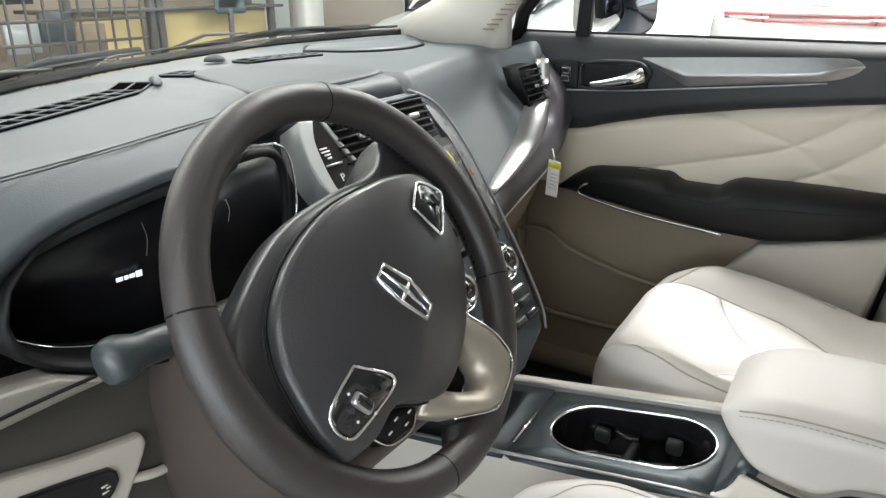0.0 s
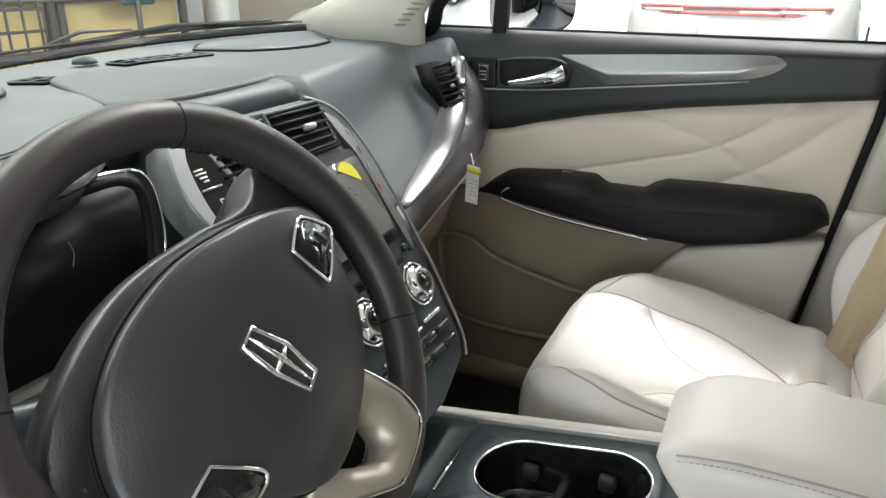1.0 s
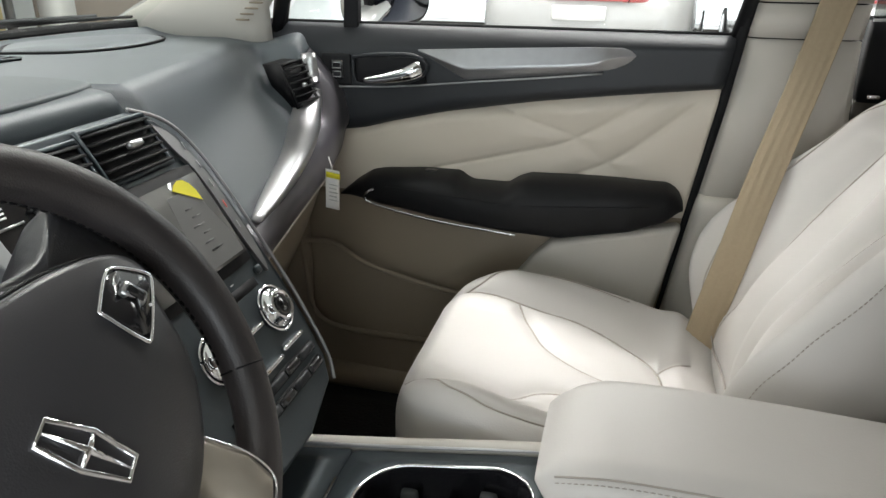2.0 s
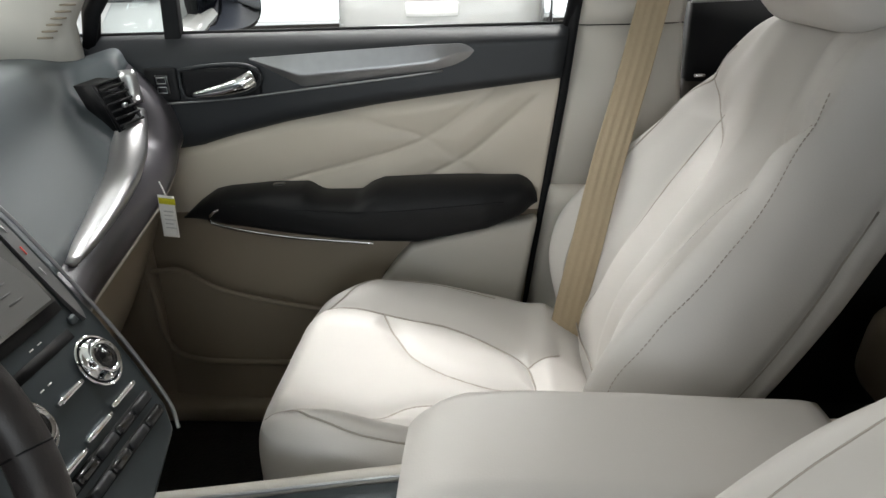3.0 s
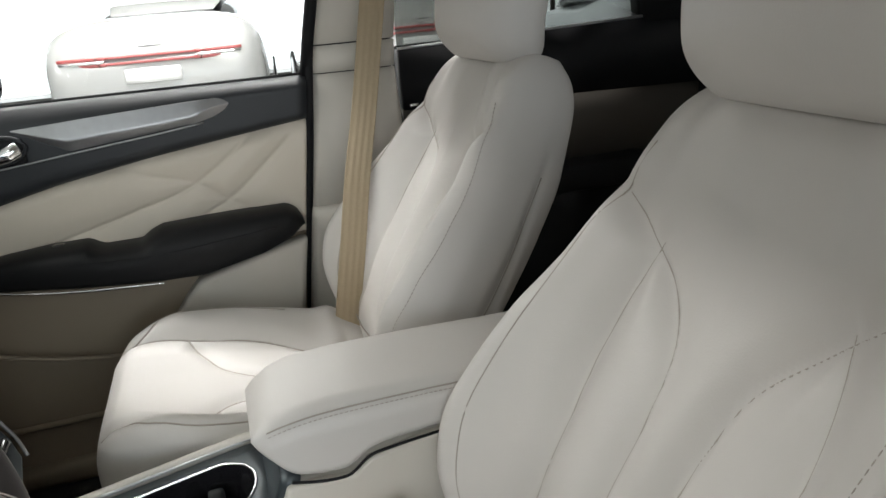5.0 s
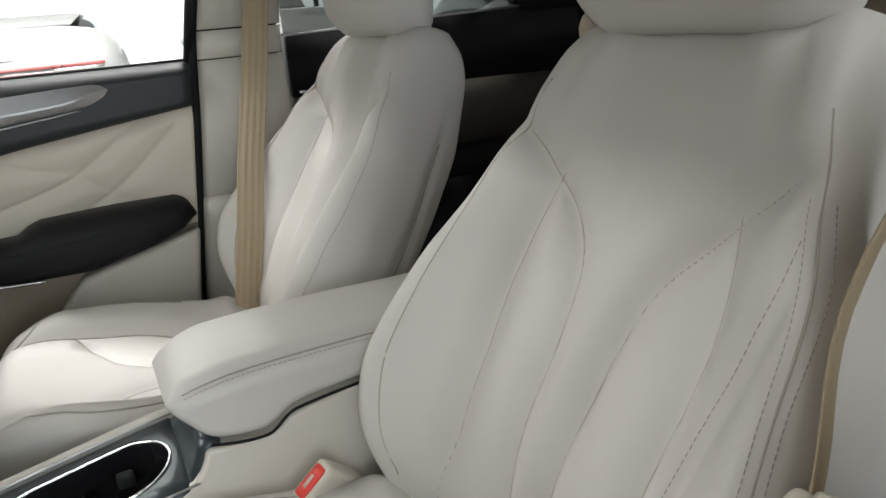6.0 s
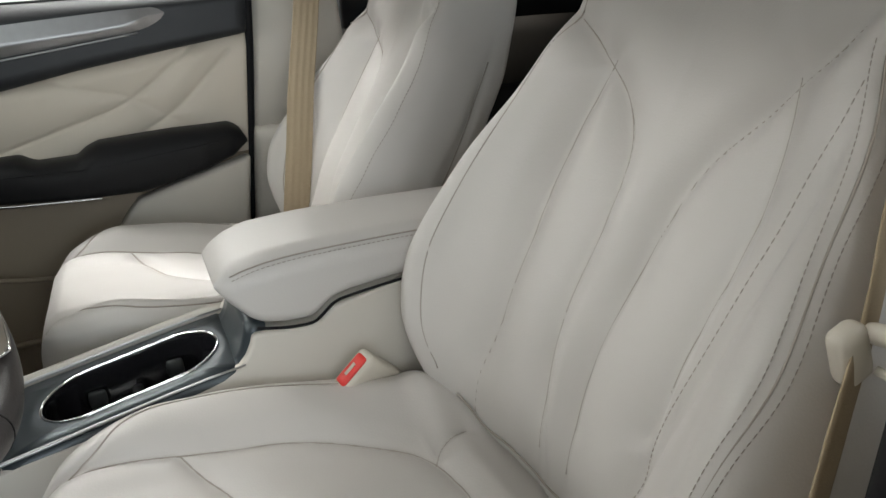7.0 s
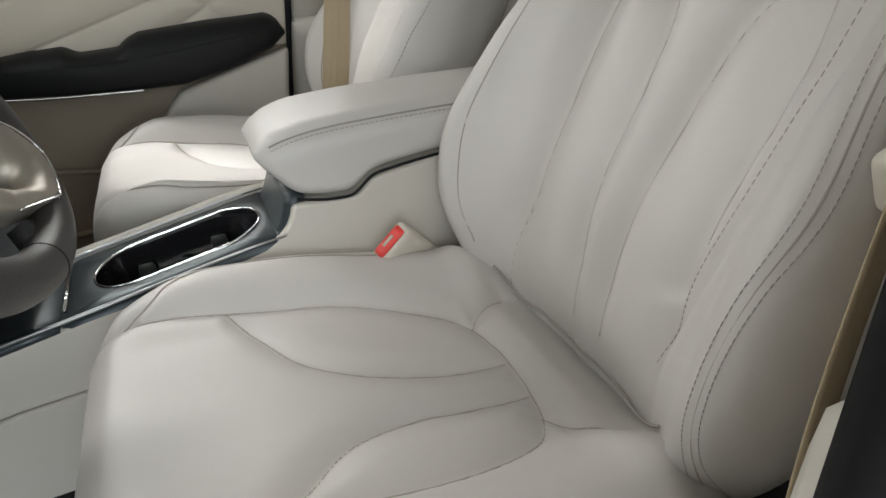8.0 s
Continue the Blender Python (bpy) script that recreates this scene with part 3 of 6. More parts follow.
def inlay_point(u, v):
    """Ridged blade: a flat upper face, a darker turned-under lower face, rounded at its rear end."""
    y = 0.548 - 0.38 * u
    zt = table(y, [(0.548, 1.079), (0.40, 1.087), (0.25, 1.094), (0.19, 1.095), (0.178, 1.092), (0.168, 1.084)])
    zb = table(y, [(0.548, 1.077), (0.46, 1.030), (0.30, 1.046), (0.235, 1.052), (0.20, 1.061), (0.178, 1.071), (0.168, 1.082)])
    zr = table(y, [(0.548, 1.078), (0.46, 1.050), (0.30, 1.060), (0.24, 1.066), (0.20, 1.080), (0.168, 1.083)])
    z = zt + (zr - zt) * v / 0.6 if v < 0.6 else zr + (zb - zr) * (v - 0.6) / 0.4
    out = 0.009 * (v / 0.6) if v < 0.6 else 0.009 * (1 - (v - 0.6) / 0.4)
    return 0.671 - out * min(1, 6 * u, 12 * (1 - u)) - 0.002, y, z


# inlay, handle, lock switch
soft(part("trim_inlay", sheet(np.linspace(0, 1, 50), np.linspace(0, 1, 15), inlay_point, 0.012), INLAY, door, "brushed silver inlay"), 0.004, 3)
part("handle_bezel", tube(cr([(0.666, 0.672, 1.062), (0.664, 0.62, 1.069), (0.663, 0.555, 1.069), (0.663, 0.530, 1.052), (0.663, 0.545, 1.030), (0.664, 0.60, 1.016), (0.666, 0.660, 1.014), (0.667, 0.672, 1.030), (0.666, 0.672, 1.062)], 60)[:-1], 0.0035, 8, True), SILL, door, "rounded bezel round the door handle")
part("lock_bezel", move(rbox(0.008, 0.058, 0.058, 0.0038, (3, 8, 8)), Matrix.Translation((0.6705, 0.707, 1.038))), DARK, door)
part("handle_recess", move(rbox(0.01, 0.135, 0.05, 0.004, (3, 12, 6)), Matrix.Translation((0.668, 0.600, 1.040))), BLACK, door)
part("door_handle", tube(cr([(0.655, 0.648, 1.022), (0.648, 0.60, 1.030), (0.645, 0.56, 1.040), (0.655, 0.540, 1.048)], 24), [0.004 + 0.007 * k / 23 for k in range(24)], 12, squash=1.4), CHROME, door, "polished chrome pull handle")
lk = part("lock_switch", move(rbox(0.008, 0.026, 0.036, 0.003, (3, 5, 6)), Matrix.Translation((0.668, 0.705, 1.038))), GLOSS, door)
for dz in (-0.008, 0.008):
    part("lock_mark", tube([(0.6632, 0.705 + a, 1.038 + dz + b) for a, b in ((-0.008, -0.005), (0.008, -0.005), (0.008, 0.005), (-0.008, 0.005))], 0.0007, 4, True), WHITE_INK, lk)
part("chrome_line", tube(cr([(0.664, 0.79, 1.003), (0.663, 0.60, 1.012), (0.663, 0.46, 1.026), (0.664, 0.30, 1.043), (0.667, 0.22, 1.052)], 24), 0.0020, 6), INLAY, door)


# ---- dashboard ----
dash = thing("dashboard", "grey soft-skinned dashboard with silver trim and black vents", "dashboard")
TRIM_Y = [(0.10, 0.615), (0.195, 0.636), (0.33, 0.670), (0.44, 0.698), (0.52, 0.726), (0.58, 0.740), (0.62, 0.746), (0.70, 0.77)]
TRIM_Z = [(0.10, 0.905), (0.195, 0.914), (0.33, 0.928), (0.44, 0.941), (0.52, 0.957), (0.58, 0.985), (0.605, 1.025), (0.62, 1.066), (0.70, 1.08)]
LOW_Y = [(0.10, 0.60), (0.24, 0.637), (0.38, 0.655), (0.52, 0.668), (0.60, 0.675), (0.64, 0.681), (0.70, 0.69)]
LOW_Z = [(0.10, 0.84), (0.24, 0.846), (0.38, 0.860), (0.52, 0.880), (0.60, 0.905), (0.64, 0.935), (0.70, 0.955)]



def base_y(x):
    return table(x, [(-0.70, 0.90), (-0.29, 1.075), (-0.05, 1.18), (0.10, 1.225), (0.36, 1.225), (0.55, 1.13), (0.72, 1.0)])


def base_z(x):
    return table(x, [(-0.7, 1.080), (0.1, 1.084), (0.36, 1.094), (0.6, 1.106), (0.72, 1.108)])


HOOD_LIP = [(-0.70, 1.020), (-0.58, 1.030), (-0.536, 1.043), (-0.524, 1.054), (-0.496, 1.063), (-0.451, 1.070), (-0.40, 1.076), (-0.322, 1.079), (-0.281, 1.075), (-0.20, 1.068)]


@functools.lru_cache
def dash_profile(x):
    """Section of the dash skin from the windshield's foot over the top to its lower edge."""
    if x > 0.10:
        ty, tz = table(x, TRIM_Y), table(x, TRIM_Z)
        prof = [(base_y(x), base_z(x)), (0.6 * base_y(x) + 0.4 * (ty + 0.16), 1.094), (ty + 0.16, 1.092), (ty + 0.11, 1.085), (ty + 0.075, 0.5 * (tz + 1.08) + 0.01), (ty + 0.02, tz + 0.022), (ty, tz)]
    elif x > -0.19:
        prof = [(base_y(x), base_z(x)), (0.5 * base_y(x) + 0.44, 1.092), (0.90, 1.095), (0.82, 1.098), (0.76, 1.096), (0.718, 1.088), (0.72, 1.06)]
    else:
        e = min(1, max(0, (x + 0.335) / 0.13))
        r = 0.10 * e * e * (3 - 2 * e)
        lip = table(x, HOOD_LIP)
        prof = [(base_y(x), base_z(x)), (0.5 * base_y(x) + 0.41, 1.087), (0.74 + 0.9 * r, 1.090), (0.68 + r, 1.090), (0.645 + r, 0.75 * 1.089 + 0.25 * lip), (0.620 + r, 0.25 * 1.089 + 0.75 * lip), (0.609 + r, lip)]
    return cr(prof, 48)


def dash_point(x, v):
    """Skin of the dash: v 0 at the windshield's foot, 1 at the lower edge."""
    return Vector((x, *dash_profile(float(x))[min(47, int(round(v * 47)))]))


xs = np.concatenate([np.linspace(-0.68, -0.205, 20), np.linspace(-0.175, 0.075, 12), np.linspace(0.115, 0.70, 36)])
part("dash_skin", sheet(xs, np.linspace(0, 1, 48), dash_point, -0.03, (0, -0.6, 0.8)), DASH, dash)


def fascia_point(x, v):
    ty, tz, ly, lz = (table(x, k) for k in (TRIM_Y, TRIM_Z, LOW_Y, LOW_Z))
    b = math.sin(math.pi * v)
    return Vector((x, ty + (ly - ty) * v - 0.018 * b, tz + (lz - tz) * v + 0.004 * b))


part("lower_fascia", sheet(np.linspace(0.12, 0.68, 40), np.linspace(0, 1, 14), fascia_point, 0.02, (0, 1, 0)), FASCIA_GREY, dash, "mauve-grey satin lower dash fascia")
tr = [Vector(p) for p in cr([(0.190, 0.628, 0.911), (0.33, 0.660, 0.925), (0.44, 0.688, 0.939), (0.52, 0.714, 0.956), (0.575, 0.728, 0.985), (0.602, 0.733, 1.022), (0.614, 0.737, 1.072)], 40)]
part("trim_blade", tube(tr, [table(k, [(0, 0.007), (4, 0.015), (12, 0.023), (20, 0.028), (27, 0.032), (32, 0.026), (39, 0.014)]) for k in range(40)], 12, squash=0.6), SATIN, dash, "satin silver trim blade")
part("knee_edge", tube([(x, table(x, LOW_Y) + 0.012, table(x, LOW_Z) - 0.006) for x in np.linspace(0.12, 0.68, 24)], 0.009, 8), BEIGE, dash, "cream lower edge")
part("glove_box", sheet(np.linspace(0.12, 0.68, 10), np.linspace(0, 1, 10), lambda x, v: Vector((x, table(x, LOW_Y) + 0.03 + 0.06 * v + 0.10 * v * v, table(x, LOW_Z) - 0.01 - 0.33 * v)), 0.02, (0, 1, 0)), BEIGE_SHADED, dash)

# vent beside the passenger door
va, vb, vc = Vector((0.554, 0.763, 1.056)), Vector((0.589, 0.741, 1.063)), Vector((0.547, 0.731, 0.986))
vent_r = part("side_vent", merged(tube([va, vb, vb + (vc - va), vc], 0.004, 8, True), loft([[va, vb, vb + (vc - va), vc], [p + Vector((0.01, 0.04, 0)) for p in (va, vb, vb + (vc - va), vc)]])), BLACK, dash, "black slatted air vent")
for k in range(6):
    f = (k + 0.6) / 6.4
    part("vent_slat", tube([va + (vc - va) * f + Vector((-0.004, -0.008, 0)), vb + (vc - va) * f + Vector((-0.004, -0.008, 0))], 0.0035, 6, squash=0.6), DARK, vent_r)
part("vent_tab", move(rbox(0.012, 0.006, 0.007, 0.002, (4, 3, 3)), Matrix.Translation((va + vb) / 2 + (vc - va) * 0.5 + Vector((-0.004, -0.012, 0)))), SATIN, vent_r)

# raised centre pad, speaker lid, sensor, windshield vents on top
pad = [(-0.170, 0.755), (-0.125, 0.86), (-0.080, 0.955), (-0.02, 0.985), (0.05, 0.975), (0.095, 0.90), (0.105, 0.82), (0.085, 0.755), (-0.02, 0.735), (-0.11, 0.735)]
pc = [(float(a), float(b)) for a, b in cr(pad + [pad[0]], 60)[:-1]]


def top_z(x, y):
    return 1.0945 - 0.006 * max(0.0, -x) / 0.3


cx, cy = -0.02, 0.87
part("centre_pad", loft([[(cx + (a - cx) * k, cy + (b - cy) * k, top_z(0, b) + h) for a, b in pc] for k, h in ((1.0, -0.004), (1.0, 0.0025), (0.985, 0.0040), (0.94, 0.0050), (0.5, 0.0055), (0.05, 0.0055))]), DASH_PAD, dash, "darker stitched centre pad")
spk = cr([(0.285, 1.075), (0.33, 0.99), (0.43, 0.955), (0.54, 0.98), (0.57, 1.04), (0.51, 1.10), (0.38, 1.14), (0.285, 1.075)], 48)[:-1]
part("speaker_lid", loft([[(0.43 + (a - 0.43) * k, 1.045 + (b - 1.045) * k, top_z(0, b) + h) for a, b in spk] for k, h in ((1.02, -0.002), (1.0, 0.002), (0.96, 0.0045), (0.5, 0.006), (0.05, 0.006))]), DASH, dash)
part("speaker_lid_gap", tube([(0.43 + (a - 0.43) * 1.03, 1.045 + (b - 1.045) * 1.03, top_z(0, b) + 0.001) for a, b in spk], 0.0025, 6, True), BLACK, dash)
part("light_sensor", loft([[(0.075 + r * math.cos(a), 1.085 + r * math.sin(a), top_z(0, 1.13) + h) for a in np.linspace(0, 6.283, 20, endpoint=False)] for r, h in ((0.018, 0), (0.016, 0.006), (0.009, 0.010), (0.001, 0.011))]), DASH_PAD, dash)


def skin_z(x, y):
    """Height of the dash skin at a place on its top."""
    run = sorted(tuple(p) for p in dash_profile(round(float(x), 4))[:38])
    return float(np.interp(y, [p[0] for p in run], [p[1] for p in run]))


def defroster(x0, x1, y0, y1, half=0.023):
    """A black slot with a grid of ribs, lying on the skin."""
    n = max(2, int((x1 - x0) / 0.026))
    d = Vector((x1 - x0, y1 - y0, 0)).normalized()
    q = Vector((-d.y, d.x, 0)) * half
    mid = [Vector((x0 + (x1 - x0) * k / n, y0 + (y1 - y0) * k / n, 0)) for k in range(n + 1)]

    def lay(p, h):
        return Vector((p.x, p.y, skin_z(p.x, p.y) + h))
    g = part("defrost_vent", loft([[lay(c - q, -0.008), lay(c - q, 0.0032), lay(c, 0.0032), lay(c + q, 0.0032), lay(c + q, -0.008)] for c in mid]), VOID, dash, "black windshield defrost grille", True)
    for c in mid:
        part("grille_rib", tube([lay(c - q, 0.0033), lay(c, 0.0033), lay(c + q, 0.0033)], 0.0013, 5), DASH, g)
    for f in (-1, 0, 1):
        part("grille_bar", tube([lay(c + q * f, 0.0033) for c in mid], 0.0013, 5), DASH, g)


defroster(-0.58, -0.178, 0.762, 0.946)
defroster(-0.100, -0.055, 0.970, 0.985)
defroster(0.085, 0.245, 1.035, 1.020)
step = [(-0.150, 0.955), (-0.166, 0.920), (-0.182, 0.900)]
part("dash_step", tube(cr([(a, b, top_z(0, b) + 0.004) for a, b in step], 12), [0.001 + 0.006 * math.sin(math.pi * k / 11) for k in range(12)], 8), DASH, dash)
for off in (0, 0.009):
    part("hood_seam", tube(cr([(-0.62, 0.636 + off, 1.0875), (-0.514, 0.643 + off, 1.0885), (-0.418, 0.658 + off, 1.0895), (-0.352, 0.672 + off, 1.0905), (-0.24, 0.70 + off, 1.0910)], 40), 0.0008, 5), DASH_PAD, dash)

# instrument cluster
CL = [(-0.535, 1.000), (-0.528, 1.024), (-0.491, 1.049), (-0.425, 1.059), (-0.345, 1.067), (-0.270, 1.066), (-0.240, 1.060), (-0.227, 1.035), (-0.229, 0.980), (-0.280, 0.930), (-0.38, 0.925), (-0.47, 0.945), (-0.520, 0.972)]
cl = cr(CL + [CL[0]], 72)[:-1]
mx, mz = -0.38, 0.995
cluster = part("instrument_display", loft([[(mx + (a - mx) * k, y, mz + (b - mz) * k) for a, b in cl] for k, y in ((1.0, 0.655), (0.99, 0.67), (0.6, 0.675), (0.02, 0.675))]), DISPLAY, dash, "unlit gloss-black instrument display")
def hood_low(b):
    """0 along the top of the opening, where the dash skin forms the lip, 1 along its bottom."""
    return min(1.0, max(0.0, (1.015 - b) / 0.03))


# darker than the dash skin: the ring's shade is put into its colour
part("cluster_hood", loft([[(mx + (a - mx) * (1 + (kx - 1) * (0.25 + 0.75 * hood_low(b)) * (1 if a < -0.30 else 0.3)), max(y, 0.614) * (1 - hood_low(b)) + y * hood_low(b) + 0.075 * min(1, max(0, (a + 0.335) / 0.10)) ** 1.5 * min(1, max(0, (0.70 - y) / 0.06)), mz + (b - mz) * (1 + (k - 1) * (0.35 + 0.65 * hood_low(b)))) for a, b in cl] for kx, k, y in ((1.10, 1.22, 0.66), (1.10, 1.22, 0.622), (1.085, 1.19, 0.608), (1.05, 1.11, 0.610), (1.02, 1.05, 0.626), (1.0, 1.0, 0.656))], True, False), DARK, dash, "hood round the instruments, darkened to stand for its shade")
part("cluster_ring", tube([(mx + (a - mx) * 1.012, 0.646, mz + (b - mz) * 1.03) for a, b in cl], 0.0013, 6, True), CHROME, cluster, "thin bright rim")
for k, (dx, w, h) in enumerate(((-0.011, 0.006, 0.0036), (-0.0045, 0.004, 0.0036), (0.001, 0.005, 0.0036), (0.0075, 0.006, 0.0055))):
    part("display_text", move(rbox(w, 0.001, h, 0.0003, (1, 1, 1)), Matrix.Translation((-0.420 + dx, 0.652, 0.985 - 0.05 * dx)) @ Matrix.Rotation(radians(3), 4, "Y")), SCREENLIT, cluster, "small lit readout")
for gx, gz, h in ((-0.402, 1.012, 0.030), (-0.310, 1.012, 0.022)):
    part("gauge_arc", tube(cr([(gx, 0.653, gz + h / 2), (gx + 0.003, 0.653, gz), (gx, 0.653, gz - h / 2)], 10), 0.0004, 4), INLAY, cluster)
part("inner_frame", tube(cr([(-0.300, 0.648, 1.060), (-0.255, 0.648, 1.058), (-0.237, 0.648, 1.035), (-0.239, 0.648, 0.965)], 30), 0.0045, 8), DARK, cluster)

# left lower dash


part("fascia_panel", sheet(np.linspace(-0.68, -0.19, 20), np.linspace(0, 1, 12), lambda x, v: Vector((x, 0.640 - 0.03 * math.sin(math.pi * v) + 0.07 * v, 0.925 - 0.46 * v)), 0.02, (0, 1, 0)), mat("taupe_knee_panel", (0.07, 0.066, 0.056), 0.55, var=0.05, scale=5, grain=700, bump=0.12), dash, "taupe knee panel under the wheel")
soft(part("left_trim", slab([(-0.70, 0.966), (-0.56, 0.963), (-0.524, 0.957), (-0.486, 0.936), (-0.53, 0.938), (-0.70, 0.940)], 0.03, "y", 0.597), mat("pale_satin_trim", (0.29, 0.28, 0.255), 0.4, metal=0.25, var=0.04, bump=0), dash, "champagne satin trim strip", True), 0.004, 3)
part("left_trim_line", tube([(-0.70, 0.596, 0.949), (-0.55, 0.596, 0.948), (-0.497, 0.596, 0.946)], 0.0014, 6), DARK, dash)
part("left_vent", move(rbox(0.05, 0.02, 0.05, 0.006, (4, 3, 4)), Matrix.Translation((-0.60, 0.64, 1.0))), BLACK, dash)
sw = soft(part("switch_panel", slab([(-0.72, 0.914)] + [(-0.562, 0.884), (-0.51, 0.868), (-0.459, 0.856), (-0.448, 0.854), (-0.446, 0.843), (-0.45, 0.834), (-0.462, 0.815)] + [(-0.482, 0.785), (-0.72, 0.755)], 0.03, "y", 0.628), BEIGE, dash, "cream surround of the light switches", True), 0.005, 3)
soft(part("switch_face", slab([(-0.71, 0.883)] + [(-0.553, 0.863), (-0.515, 0.853), (-0.485, 0.844), (-0.479, 0.838), (-0.478, 0.828), (-0.484, 0.82)] + [(-0.504, 0.805), (-0.71, 0.780)], 0.02, "y", 0.624), GLOSS, sw, "black switch panel", True), 0.003, 2)
for dx, dz, w in ((0.0, 0.004, 0.006), (0.003, 0.001, 0.004), (0.0, -0.002, 0.006), (-0.09, 0.006, 0.008)):
    part("switch_mark", move(rbox(w, 0.001, 0.0014, 0.0003, (1, 1, 1)), Matrix.Translation((-0.493 + dx, 0.6232, 0.828 + dz))), WHITE_INK, sw)
part("knee_lower_edge", tube(cr([(-0.489, 0.642, 0.822), (-0.449, 0.632, 0.81), (-0.427, 0.634, 0.803), (-0.406, 0.636, 0.796)], 12), 0.0045, 8), BEIGE, dash, "cream lower edge")

# centre stack
SM = pose(-0.05, 0.50, 0.775, -32, 0, 0)


def on_stack(x, u, h=0.0):
    return SM @ Matrix.Translation((x, -h, u))


edge_pts = [(0.100, 0.357), (0.135, 0.340), (0.156, 0.315), (0.169, 0.265), (0.172, 0.196), (0.172, 0.12), (0.167, 0.06), (0.157, 0.004), (0.140, -0.022), (0.06, -0.045), (-0.02, -0.045), (-0.095, -0.022), (-0.112, 0.004), (-0.122, 0.06), (-0.127, 0.12), (-0.127, 0.196), (-0.127, 0.265), (-0.125, 0.315), (-0.12, 0.357)]
bm = slab([(x, u) for x, u in edge_pts], 0.10, "y", 0.0)
bmesh.ops.transform(bm, matrix=SM, verts=bm.verts)
stack = soft(part("stack_fascia", bm, GREYPANEL, dash, "blue-grey satin control fascia"), 0.006, 3)
part("edge_strip", tube([on_stack(x, u, 0.004) @ Vector((0, 0, 0)) for x, u in cr(edge_pts[:9], 60)], 0.0022, 8), INLAY, stack, "satin silver edge")
part("touch_strip", loft([[on_stack(x, u, h) @ Vector((0, 0, 0)) for x, u in cr([(0.118, 0.335), (0.140, 0.315), (0.155, 0.265), (0.158, 0.17), (0.150, 0.13), (0.144, 0.17), (0.140, 0.265), (0.128, 0.30), (0.118, 0.335)], 40)[:-1]] for h in (-0.002, 0.005)]), mat("grey_satin_strip", (0.20, 0.20, 0.205), 0.36, metal=0.6, var=0.05, bump=0), stack, "grey satin strip of touch keys", True)
for u in (0.30, 0.275, 0.25, 0.222, 0.195):
    part("touch_mark", move(rbox(0.0015, 0.001, 0.010, 0.0003, (1, 1, 1)), on_stack(0.149 if u < 0.28 else 0.144, u, 0.006)), RED if u == 0.222 else SATIN, stack)
part("screen_bezel", move(rbox(0.215, 0.012, 0.130, 0.005, (6, 3, 5)), on_stack(0.030, 0.217, 0.0)), BLACK, stack)
scr = part("touch_screen", move(rbox(0.196, 0.004, 0.105, 0.001, (3, 2, 3)), on_stack(0.034, 0.217, 0.007)), SCREEN, stack, "glossy dark touch screen with a painted grey reflection")
# grey sheet and faint bars imitate what the screen reflects
part("screen_reflection", loft([[on_stack(x, u, h) @ Vector((0, 0, 0)) for x, u in ((0.066, 0.255), (0.108, 0.255), (0.128, 0.190), (0.127, 0.168), (0.050, 0.168))] for h in (0.0088, 0.0092)]), mat("grey_reflection_patch", (0.14, 0.14, 0.137), 0.35, var=0.12, scale=25, bump=0), scr, "grey patch standing for a reflection on the screen", True)
for k in range(6):
    part("reflection_bar", move(rbox(0.012 + 0.004 * (k % 3), 0.0004, 0.002, 0.0001, (1, 1, 1)), on_stack(0.086 + 0.005 * (k % 2), 0.236 - 0.010 * k, 0.0095)), mat("grey_reflection_bars", (0.10, 0.10, 0.10), 0.4, bump=0) if k == 0 else bpy.data.materials["grey_reflection_bars"], scr)
part("sticker", loft([[on_stack(x, u, h) @ Vector((0, 0, 0)) for x, u in ((0.080, 0.260), (0.087, 0.2655), (0.095, 0.2680), (0.103, 0.2665), (0.110, 0.260), (0.114, 0.250), (0.1145, 0.238))] for h in (0.0096, 0.0102)]), YELLOW, scr, "yellow half-round sticker", True)


def stack_vent(x0, x1, u0, u1, n, tab):
    v = part("air_vent", move(rbox(x1 - x0, 0.05, u1 - u0, 0.004, (5, 3, 5)), on_stack((x0 + x1) / 2, (u0 + u1) / 2, -0.022)), BLACK, stack, "black slatted air vent")
    part("vent_frame", tube([on_stack(a, b, 0.003) @ Vector((0, 0, 0)) for a, b in ((x0, u0), (x1, u0), (x1, u1), (x0, u1))], 0.0035, 8, True), GREYPANEL, v)
    for k in range(n):
        u = u0 + (u1 - u0) * (k + 0.5) / n
        part("vent_slat", move(rbox(x1 - x0 - 0.004, 0.014, 0.0035, 0.0015, (2, 2, 2)), on_stack((x0 + x1) / 2, u, 0.004) @ Matrix.Rotation(radians(24), 4, "X")), DARK, v)
    part("vent_tab", move(rbox(0.022, 0.008, 0.008, 0.003, (4, 3, 3)), on_stack(tab, (u0 + u1) / 2, 0.013)), SATIN, v, "silver vent tab")


stack_vent(-0.085, 0.010, 0.284, 0.342, 6, -0.04)
stack_vent(0.018, 0.116, 0.290, 0.348, 6, 0.07)
SEL_IN = [(-0.104, 0.346), (-0.112, 0.333), (-0.118, 0.318), (-0.121, 0.290), (-0.119, 0.262), (-0.108, 0.235), (-0.090, 0.205)]
SEL_OUT = [(-0.125, 0.348), (-0.133, 0.334), (-0.138, 0.318), (-0.141, 0.296), (-0.138, 0.272), (-0.128, 0.250), (-0.106, 0.212)]
SEL_RIGHT = [(-0.096, 0.342), (-0.091, 0.328), (-0.083, 0.306), (-0.073, 0.284), (-0.062, 0.262), (-0.056, 0.240), (-0.058, 0.205)]


